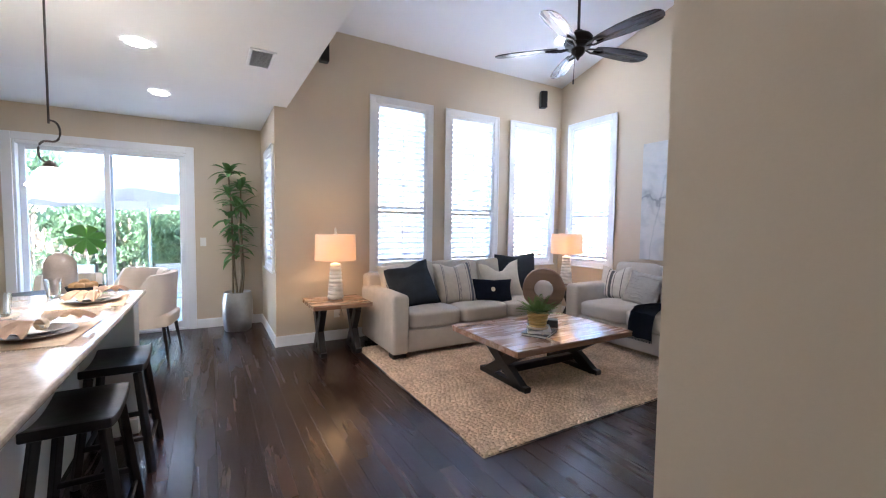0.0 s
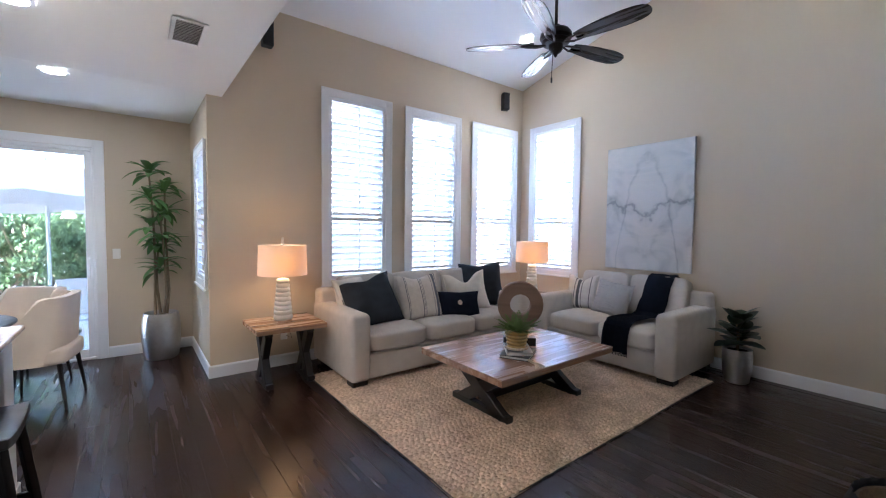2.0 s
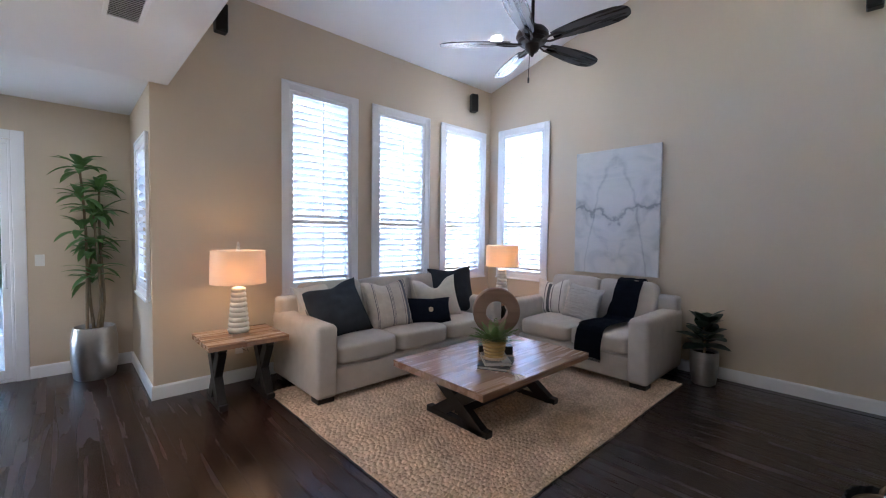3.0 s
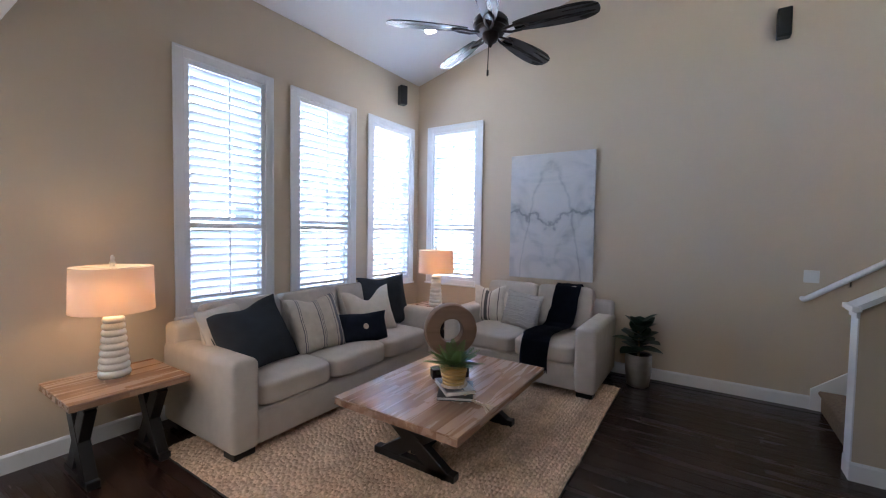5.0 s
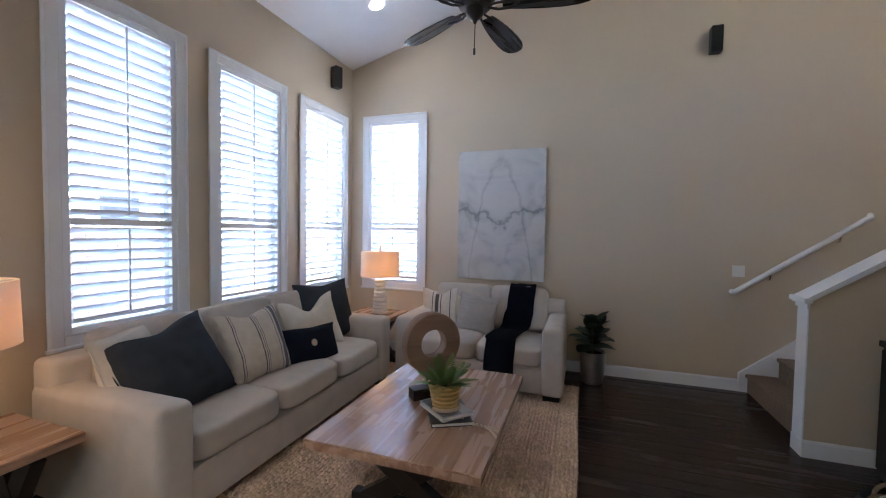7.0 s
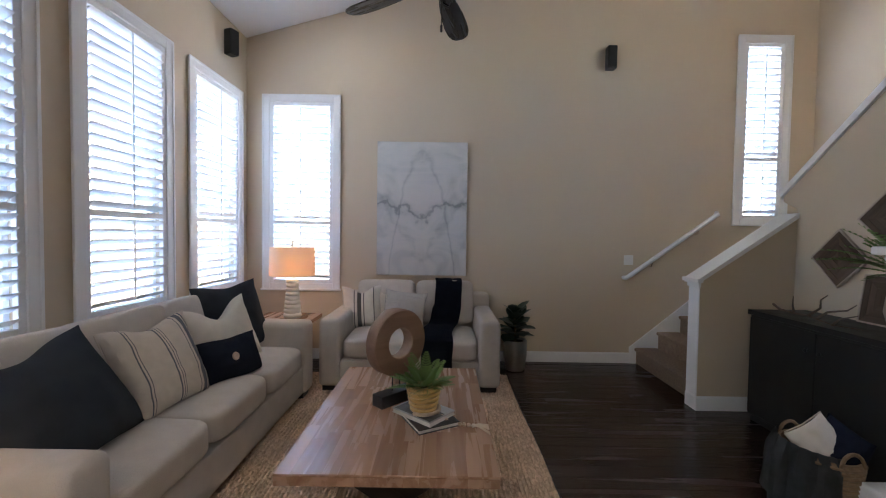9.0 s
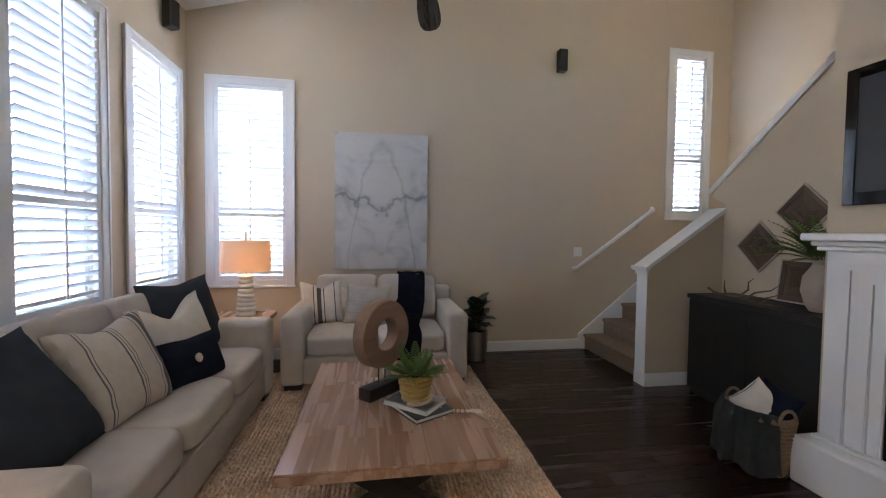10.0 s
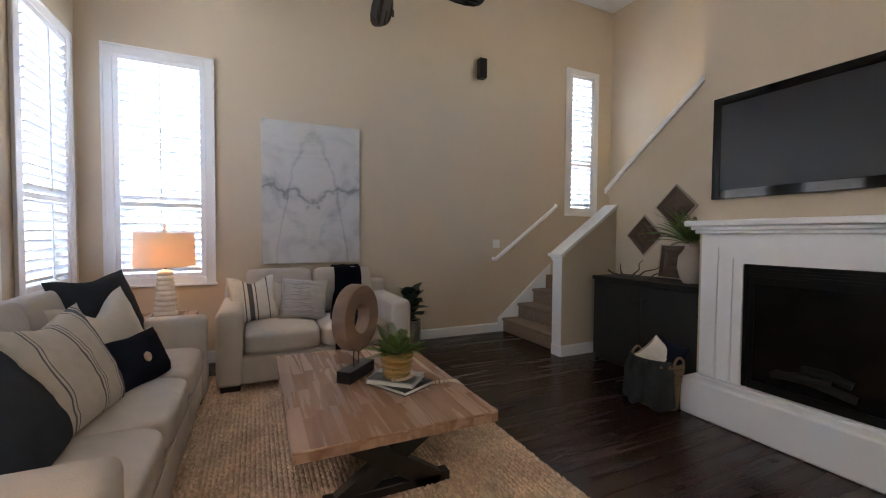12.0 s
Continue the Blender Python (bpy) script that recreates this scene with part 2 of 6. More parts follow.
HEDGE = mat("hedge_leaf", (0.12, 0.175, 0.08), 0.55, 0, 0.45, 3, 0.2, 30, 0.002)
leafy(HEDGE, (0.25, 0.32, 0.17), 0.45)
STUCCO = mat("house_stucco", (0.55, 0.47, 0.38), 0.9, 0, 0.06, 2, 0.5, 60, 0.005)
CANVAS = mat("umbrella_canvas", (0.62, 0.60, 0.60), 0.9, 0, 0.05, 5, 0.2, 200, 0.001)
DIAW = wood("reclaimed_wood", (0.05, 0.033, 0.022), (0.15, 0.10, 0.068), 0.8, "x", 1.4, rand=0.4)

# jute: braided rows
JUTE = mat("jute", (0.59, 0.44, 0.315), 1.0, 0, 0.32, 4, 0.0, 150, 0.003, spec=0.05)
# strand tone varies at random: each knot of the weave has its own
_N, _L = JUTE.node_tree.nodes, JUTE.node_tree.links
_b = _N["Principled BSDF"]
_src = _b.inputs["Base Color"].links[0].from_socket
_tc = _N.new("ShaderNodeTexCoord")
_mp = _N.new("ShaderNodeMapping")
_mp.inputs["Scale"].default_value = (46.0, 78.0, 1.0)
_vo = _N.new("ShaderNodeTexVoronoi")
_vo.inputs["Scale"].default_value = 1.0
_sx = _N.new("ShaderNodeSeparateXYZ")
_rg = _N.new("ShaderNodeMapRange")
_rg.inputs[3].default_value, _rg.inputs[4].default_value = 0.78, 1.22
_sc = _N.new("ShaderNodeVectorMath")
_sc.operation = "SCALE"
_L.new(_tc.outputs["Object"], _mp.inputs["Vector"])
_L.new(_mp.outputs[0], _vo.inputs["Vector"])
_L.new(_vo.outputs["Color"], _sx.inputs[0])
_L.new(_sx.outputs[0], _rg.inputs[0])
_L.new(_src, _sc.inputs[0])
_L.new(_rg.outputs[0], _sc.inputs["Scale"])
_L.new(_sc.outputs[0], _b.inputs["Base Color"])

# lamp shade: cloth that lets the bulb's light through
SHADE = bpy.data.materials.new("linen_shade")
SHADE.use_nodes = True
_N, _L = SHADE.node_tree.nodes, SHADE.node_tree.links
_N.clear()
_o, _d, _t, _m = (_N.new(k) for k in ("ShaderNodeOutputMaterial", "ShaderNodeBsdfDiffuse", "ShaderNodeBsdfTranslucent", "ShaderNodeMixShader"))
_d.inputs[0].default_value, _t.inputs[0].default_value = (0.80, 0.76, 0.70, 1), (0.76, 0.47, 0.21, 1)
_w = _N.new("ShaderNodeTexNoise")
_w.inputs["Scale"].default_value = 180.0
_b = _N.new("ShaderNodeBump")
_b.inputs["Strength"].default_value, _b.inputs["Distance"].default_value = 0.3, 0.001
_L.new(_w.outputs[0], _b.inputs["Height"])
_L.new(_b.outputs[0], _d.inputs["Normal"])
_m.inputs[0].default_value = 0.24
_r = _N.new("ShaderNodeBsdfRefraction")
_r.inputs["Color"].default_value, _r.inputs["Roughness"].default_value, _r.inputs["IOR"].default_value = (0.95, 0.58, 0.28, 1), 0.9, 1.35
_m2 = _N.new("ShaderNodeMixShader")
_m2.inputs[0].default_value = 0.03
_L.new(_d.outputs[0], _m.inputs[1]), _L.new(_t.outputs[0], _m.inputs[2]), _L.new(_m.outputs[0], _m2.inputs[1]), _L.new(_r.outputs[0], _m2.inputs[2]), _L.new(_m2.outputs[0], _o.inputs[0])


def glow(name, color, strength):
    m = bpy.data.materials.new(name)
    m.use_nodes = True
    b = m.node_tree.nodes["Principled BSDF"]
    b.inputs["Base Color"].default_value = (*color, 1)
    b.inputs["Emission Color"].default_value = (*color, 1)
    b.inputs["Emission Strength"].default_value = strength
    return m


def glass(name, rough=0.0, tint=(1, 1, 1)):
    m = bpy.data.materials.new(name)
    m.use_nodes = True
    N, L = m.node_tree.nodes, m.node_tree.links
    b = N["Principled BSDF"]
    b.inputs["Base Color"].default_value = (*tint, 1)
    b.inputs["Roughness"].default_value = rough
    b.inputs["Transmission Weight"].default_value = 1.0
    b.inputs["IOR"].default_value = 1.45
    return m


def pane_glass(name, tint):
    """Thin window glass: clear, with a faint gloss."""
    m = bpy.data.materials.new(name)
    m.use_nodes = True
    N, L = m.node_tree.nodes, m.node_tree.links
    N.clear()
    o, t, g, x = (N.new(k) for k in ("ShaderNodeOutputMaterial", "ShaderNodeBsdfTransparent", "ShaderNodeBsdfGlossy", "ShaderNodeMixShader"))
    t.inputs[0].default_value = (*tint, 1)
    g.inputs["Roughness"].default_value = 0.02
    x.inputs[0].default_value = 0.06
    L.new(t.outputs[0], x.inputs[1]), L.new(g.outputs[0], x.inputs[2]), L.new(x.outputs[0], o.inputs[0])
    return m


# these tints dim the overbright view outside, the door's most
PANE = pane_glass("window_glass", (0.86, 0.90, 0.94))
DOORPANE = pane_glass("dimming_door_glass", (0.66, 0.69, 0.71))
TUMBLER = glass("drinking_glass")
CANGLOW = glow("downlight_lens", (1.0, 0.95, 0.88), 6.0)
FROST = glow("frosted_shade", (1.0, 0.86, 0.66), 2.5)

# canvas painting: pale marbled washes
ART = mat("marbled_paint", (0.6, 0.6, 0.6), 0.7, 0, 0.1, 3, 0.3, 60, 0.002)
_N, _L = ART.node_tree.nodes, ART.node_tree.links
_tc = _N.new("ShaderNodeTexCoord")
def math_node(op, a, b=None, c=None):
    n = _N.new("ShaderNodeMath")
    n.operation = op
    for k, v in enumerate((a, b, c)):
        if v is None:
            continue
        if isinstance(v, (int, float)):
            n.inputs[k].default_value = v
        else:
            _L.new(v, n.inputs[k])
    return n.outputs[0]


_sp = _N.new("ShaderNodeSeparateXYZ")
_L.new(_tc.outputs["Object"], _sp.inputs[0])
_u = math_node("ABSOLUTE", _sp.outputs[1])
_cb = _N.new("ShaderNodeCombineXYZ")
_L.new(_u, _cb.inputs[0]), _L.new(_sp.outputs[2], _cb.inputs[1])
_L.new(math_node("MULTIPLY", _sp.outputs[1], 0.12), _cb.inputs[2])
_n1 = _N.new("ShaderNodeTexNoise")
_n1.inputs["Scale"].default_value, _n1.inputs["Detail"].default_value, _n1.inputs["Distortion"].default_value = 1.9, 4.0, 1.0
_L.new(_cb.outputs[0], _n1.inputs["Vector"])
_n2 = _N.new("ShaderNodeTexNoise")
_n2.inputs["Scale"].default_value, _n2.inputs["Detail"].default_value = 4.5, 3.0
_L.new(_cb.outputs[0], _n2.inputs["Vector"])
_wob = math_node("MULTIPLY_ADD", _n2.outputs[0], 0.55, -0.275)


def vein(height, width, depth):
    """A soft line where a height above the canvas's base is met."""
    d = math_node("ABSOLUTE", math_node("ADD", math_node("SUBTRACT", _sp.outputs[2], height), _wob))
    return math_node("MULTIPLY", math_node("SUBTRACT", 1.0, math_node("SMOOTH_MIN", math_node("DIVIDE", d, width), 1.0, 0.3)), depth)


_bowl = math_node("SUBTRACT", 0.80, math_node("MULTIPLY", math_node("COSINE", math_node("MULTIPLY", _u, 8.0)), 0.085))
_dark = math_node("ADD", vein(_bowl, 0.035, 0.19), vein(_bowl, 0.12, 0.10))
_arch = math_node("SUBTRACT", 1.50, math_node("MULTIPLY", math_node("MULTIPLY", _u, _u), 9.0))
_dark = math_node("ADD", _dark, vein(_arch, 0.11, 0.13))
_low = math_node("ADD", 0.20, math_node("MULTIPLY", _u, 1.5))
_dark = math_node("ADD", _dark, vein(_low, 0.10, 0.09))
_wash = math_node("MULTIPLY", math_node("ABSOLUTE", math_node("SUBTRACT", _n1.outputs[0], 0.5)), 1.0)
ramp(ART, math_node("ADD", _dark, _wash), [(0.0, (0.62, 0.605, 0.595)), (0.07, (0.575, 0.57, 0.565)), (0.16, (0.47, 0.475, 0.48)), (0.34, (0.27, 0.28, 0.295))])


# ---- mesh helpers ----
def part(name, bm, material, parent=None, label="", smooth=False, m=None):
    me = bpy.data.meshes.new(name)
    bmesh.ops.recalc_face_normals(bm, faces=bm.faces)
    bm.to_mesh(me)
    bm.free()
    me.materials.append(material)
    if smooth:
        for p in me.polygons:
            p.use_smooth = True
        try:
            me.set_sharp_from_angle(angle=radians(40))
        except AttributeError:
            pass
    ob = new(name, me)
    if parent is not None:
        ob.parent = parent
    if m is not None:
        ob.matrix_basis = m
    if label:
        ob["label"] = label
    return ob


def thing(name, m, label, category, group="", kind=""):
    ob = new(name)
    ob.empty_display_size = 0.1
    ob.matrix_basis = m
    return tagged(ob, label, category, group, kind)


def box(x0, x1, y0, y1, z0, z1, bevel=0.0, bm=None, seg=2, m=None):
    bm = bm or bmesh.new()
    r = bmesh.ops.create_cube(bm, size=1.0)["verts"]
    bmesh.ops.scale(bm, verts=r, vec=(x1 - x0, y1 - y0, z1 - z0))
    bmesh.ops.translate(bm, verts=r, vec=((x0 + x1) / 2, (y0 + y1) / 2, (z0 + z1) / 2))
    if bevel:
        ed = list({e for v in r for e in v.link_edges})
        res = bmesh.ops.bevel(bm, geom=ed, offset=bevel, segments=seg, affect="EDGES", profile=0.5)
        r = list({v for f in res["faces"] for v in f.verts} | {v for v in r if v.is_valid})
    if m is not None:
        bmesh.ops.transform(bm, matrix=m, verts=[v for v in r if v.is_valid])
    return bm


def lathe(profile, n=28, bm=None, at=(0, 0, 0), sx=1.0, sy=1.0, caps=True):
    """A turned body from (radius, height) pairs."""
    bm = bm or bmesh.new()
    rings = []
    for r, z in profile:
        rings.append([bm.verts.new((at[0] + sx * r * math.cos(2 * math.pi * i / n), at[1] + sy * r * math.sin(2 * math.pi * i / n), at[2] + z)) for i in range(n)])
    for a, b in zip(rings, rings[1:]):
        for i in range(n):
            bm.faces.new((a[i], a[(i + 1) % n], b[(i + 1) % n], b[i]))
    for ring in (rings[0], rings[-1]) if caps else ():
        if (ring[0].co - ring[n // 2].co).length > 0.004:
            bm.faces.new(ring)
    return bm


def tube(points, r, n=8, bm=None, r1=None):
    """A round bar along points, tapering from r to r1."""
    bm = bm or bmesh.new()
    pts = [Vector(p) for p in points]
    rings = []
    for i, p in enumerate(pts):
        d = (pts[min(i + 1, len(pts) - 1)] - pts[max(i - 1, 0)]).normalized()
        a = d.cross(Vector((0, 0, 1)) if abs(d.z) < 0.95 else Vector((1, 0, 0))).normalized()
        b = d.cross(a)
        rr = r if r1 is None else r + (r1 - r) * i / (len(pts) - 1)
        rings.append([bm.verts.new(p + rr * (math.cos(2 * math.pi * k / n) * a + math.sin(2 * math.pi * k / n) * b)) for k in range(n)])
    for s, t in zip(rings, rings[1:]):
        for k in range(n):
            bm.faces.new((s[k], s[(k + 1) % n], t[(k + 1) % n], t[k]))
    bm.faces.new(rings[0]), bm.faces.new(rings[-1])
    return bm


def bar(p, q, w, d, bm=None, bevel=0.004):
    """A square timber from p to q."""
    p, q = Vector(p), Vector(q)
    m = Matrix.Translation((p + q) / 2) @ (q - p).to_track_quat("Z", "Y").to_matrix().to_4x4()
    l = (q - p).length
    return box(-w / 2, w / 2, -d / 2, d / 2, -l / 2, l / 2, bevel, bm, 1, m)


def prism(poly, axis, a, b, bm=None):
    """A slab with the outline poly in the plane across an axis, from a to b."""
    bm = bm or bmesh.new()
    put = {"x": lambda u, v, w: (w, u, v), "y": lambda u, v, w: (u, w, v), "z": lambda u, v, w: (u, v, w)}[axis]
    lo = [bm.verts.new(put(u, v, a)) for u, v in poly]
    hi = [bm.verts.new(put(u, v, b)) for u, v in poly]
    n = len(poly)
    for i in range(n):
        bm.faces.new((lo[i], lo[(i + 1) % n], hi[(i + 1) % n], hi[i]))
    bm.faces.new(lo), bm.faces.new(hi)
    return bm


def wall_with_holes(axis, a, b, span, top, holes, bm=None):
    """A wall across an axis from a to b thick, over span (u0, u1), z 0 to top, with openings (u0, u1, z0, z1)."""
    bm = bm or bmesh.new()
    us = sorted({span[0], span[1], *[h[0] for h in holes], *[h[1] for h in holes]})
    zs = sorted({-0.1, top, *[h[2] for h in holes], *[h[3] for h in holes]})
    for u0, u1 in zip(us, us[1:]):
        z = None
        for z0, z1 in zip(zs, zs[1:]):
            uc, zc = (u0 + u1) / 2, (z0 + z1) / 2
            if any(h[0] < uc < h[1] and h[2] < zc < h[3] for h in holes):
                continue
            if axis == "x":
                box(a, b, u0, u1, z0, z1, bm=bm)
            else:
                box(u0, u1, a, b, z0, z1, bm=bm)
    bmesh.ops.remove_doubles(bm, verts=bm.verts, dist=0.0005)
    seen = {}
    for f in list(bm.faces):
        k = tuple(round(c, 3) for c in f.calc_center_median())
        seen.setdefault(k, []).append(f)
    bmesh.ops.delete(bm, geom=[f for fs in seen.values() if len(fs) > 1 for f in fs], context="FACES_ONLY")
    return bm


def structure(name, bm, material, label, category):
    return tagged(part(name, bm, material), label, category, kind="structure")


def cushion(w, d, h, n=14, puff=0.25, power=6.0):
    """A filled box cushion with soft edges, its base at z 0."""
    bm = bmesh.new()
    bmesh.ops.create_cube(bm, size=2.0)
    bmesh.ops.subdivide_edges(bm, edges=bm.edges, cuts=n, use_grid_fill=True)
    for v in bm.verts:
        c = v.co.copy()
        l = (abs(c.x) ** power + abs(c.y) ** power + abs(c.z) ** power) ** (1 / power)
        c = c / l
        crown = puff * (1 - c.x ** 2) * (1 - c.y ** 2)
        v.co = (c.x * w / 2, c.y * d / 2, h / 2 + c.z * h / 2 * (1 + crown))
        v.co += 0.004 * noise.noise_vector(v.co * 5)
    return bm


def pillow_mesh(w, h, t, seed=0, n=22, dent=0.0):
    """A stuffed pillow in the xz plane, its base at z 0: full middle, pulled corners, creases running in from the seam and a chopped top."""
    bm = bmesh.new()
    grid = {}
    for s in (1, -1):
        for i in range(n + 1):
            for j in range(n + 1):
                u, v = 2 * i / n - 1, 2 * j / n - 1
                edge = i in (0, n) or j in (0, n)
                if edge and s == -1:
                    grid[s, i, j] = grid[1, i, j]
                    continue
                x = u * (1 - 0.10 * (1 - v * v) * abs(u) ** 3) * w / 2
                z = v * (1 - 0.10 * (1 - u * u) * abs(v) ** 3) * h / 2
                chop = math.exp(-(u / 0.42) ** 2) * max(0.0, v) ** 1.6
                z -= dent * h * chop
                full = ((1 - u * u) * (1 - v * v)) ** 0.42
                sag = 1.0 - 0.22 * v
                crease = 0.10 * noise.noise(Vector((u * 2.2 + seed, v * 5.0, s * 3.0))) + 0.07 * noise.noise(Vector((u * 6.0, v * 2.4 + seed, s * 2.0)))
                y = 0 if edge else s * t / 2 * full * (sag + crease - 1.2 * dent * chop)
                p = Vector((x, y, z + h / 2))
                p += 0.010 * noise.noise_vector(Vector((x * 6 + seed, y * 3, z * 6)))
                grid[s, i, j] = bm.verts.new(p)
        for i in range(n):
            for j in range(n):
                bm.faces.new((grid[s, i, j], grid[s, i + 1, j], grid[s, i + 1, j + 1], grid[s, i, j + 1]))
    return bm

# ---- the large structure ----
N_Y, E_X, NOOK_X, NOOK_Y, FLAT = 6.40, 6.40, 1.74, 7.86, 2.87
W_X, S_Y, STAIR_Y, FIRE_Y, SPLIT = -2.6, -0.50, 0.84, 1.615, 1.76
RISE = 0.275


def slope(y):
    return 3.90 + RISE * (N_Y - max(y, 2.2))


structure("wall_north", wall_with_holes("y", N_Y, N_Y + 0.16, (NOOK_X, E_X + 0.16), 5.2, [(2.995, 3.763, 0.935, 3.112), (4.149, 4.949, 0.935, 3.112), (5.348, 6.175, 0.935, 3.112)]), WALL, "beige painted wall with three tall shuttered windows", "wall")
structure("wall_east", wall_with_holes("x", E_X, E_X + 0.16, (S_Y - 0.16, N_Y), 5.2, [(5.340, 6.112, 0.935, 3.135), (-0.098, 0.382, 1.80, 3.912)]), WALL, "tall beige painted wall beside the stairs", "wall")
structure("wall_nook_east", wall_with_holes("x", NOOK_X, NOOK_X + 0.16, (N_Y + 0.16, NOOK_Y), FLAT, [(6.56, 7.16, 0.98, 2.36)]), WALL, "beige painted return wall of the dining nook", "wall")
structure("wall_nook_north", wall_with_holes("y", NOOK_Y, NOOK_Y + 0.16, (W_X - 0.16, NOOK_X + 0.16), FLAT, [(-0.917, 0.793, -0.1, 2.44)]), WALL, "beige painted wall with a sliding glass door", "wall")
structure("wall_west", wall_with_holes("x", W_X - 0.16, W_X, (S_Y - 0.16, NOOK_Y), FLAT, []), WALL, "plain beige painted kitchen wall", "wall")
# opening hidden behind the chimney, added to let sky brighten the stairwell
structure("wall_south", wall_with_holes("y", S_Y - 0.16, S_Y, (W_X, E_X), 5.2, [(2.35, 3.35, 3.6, 4.5)]), WALL, "beige painted stairwell wall with an added unseen light opening", "wall")
structure("wall_fireplace", box(1.69, 3.515, STAIR_Y - 0.15, FIRE_Y, 0, 5.2), WALL, "beige painted chimney breast above the fireplace", "wall")
structure("wall_hall", box(1.69, 1.85, S_Y, STAIR_Y - 0.15, 0, 5.2), WALL, "plain beige painted hall wall", "wall")
# side wall of the upper flight, its top climbing to the west
structure("wall_stair", prism([(3.515, 0), (5.05, 0), (5.05, 1.82), (5.20, 1.90), (5.20, 1.965), (3.515, 3.345)], "y", STAIR_Y - 0.15, STAIR_Y), WALL, "beige painted side wall under the upper stairs", "wall")
structure("wall_pony", prism([(STAIR_Y + 0.002, 0), (1.68, 0), (1.68, 1.155), (STAIR_Y + 0.002, 1.725)], "x", 5.045, 5.195), WALL, "low beige half wall beside the lower stairs", "wall")
structure("wall_upper_split", wall_with_holes("x", SPLIT, SPLIT + 0.12, (FIRE_Y + 0.002, N_Y - 0.002), 5.2, [(FIRE_Y - 1, N_Y + 1, -1, FLAT + 0.151)]), WALL, "beige painted drop from the tall ceiling to the low one", "wall")
structure("ceiling_low", box(W_X, SPLIT + 0.119, S_Y, N_Y - 0.002, FLAT, FLAT + 0.15), CEIL, "flat white kitchen ceiling with downlights", "ceiling")
structure("ceiling_nook", box(W_X, NOOK_X, N_Y, NOOK_Y, FLAT, FLAT + 0.15), CEIL, "flat white dining nook ceiling", "ceiling")
structure("ceiling_high", prism([(N_Y + 0.1, slope(N_Y + 0.1)), (2.2, slope(2.2)), (S_Y - 0.1, slope(2.2)), (S_Y - 0.1, slope(2.2) + 0.15), (2.2, slope(2.2) + 0.15), (N_Y + 0.1, slope(N_Y + 0.1) + 0.15)], "x", SPLIT + 0.01, E_X + 0.1), CEIL, "white sloping ceiling of the living room", "ceiling")
structure("floor", box(W_X, E_X, S_Y, NOOK_Y + 0.1, -0.14, -0.012), BLACKWOOD, "dark subfloor between the floor planks", "floor")


def baseboards():
    base = thing("baseboard", pose(0, 0, 0), "white painted baseboard with a small bevel", "baseboard", kind="structure")
    runs = [("y", N_Y, NOOK_X + 0.0, E_X - 0.016, -1), ("x", E_X, 1.677, N_Y, -1), ("x", NOOK_X, N_Y - 0.016, NOOK_Y, -1), ("y", NOOK_Y, 0.89, NOOK_X - 0.016, -1), ("y", NOOK_Y, W_X, -1.014, -1),
            ("x", 5.045, STAIR_Y, 1.696, -1), ("y", 1.68, 5.045, 5.196, 1), ("x", 1.69, S_Y, FIRE_Y, -1)]
    for axis, at, a, b, s in runs:
        t = 0.016 * s
        prof = [(at, 0.0), (at + t, 0.0), (at + t, 0.112), (at + t * 0.5, 0.128), (at, 0.128)]
        if axis == "y":
            part("board", prism(prof, "x", a, b), TRIM, base)
        else:
            bm = prism([(u, v) for u, v in prof], "y", a, b)
            part("board", bm, TRIM, base)


baseboards()


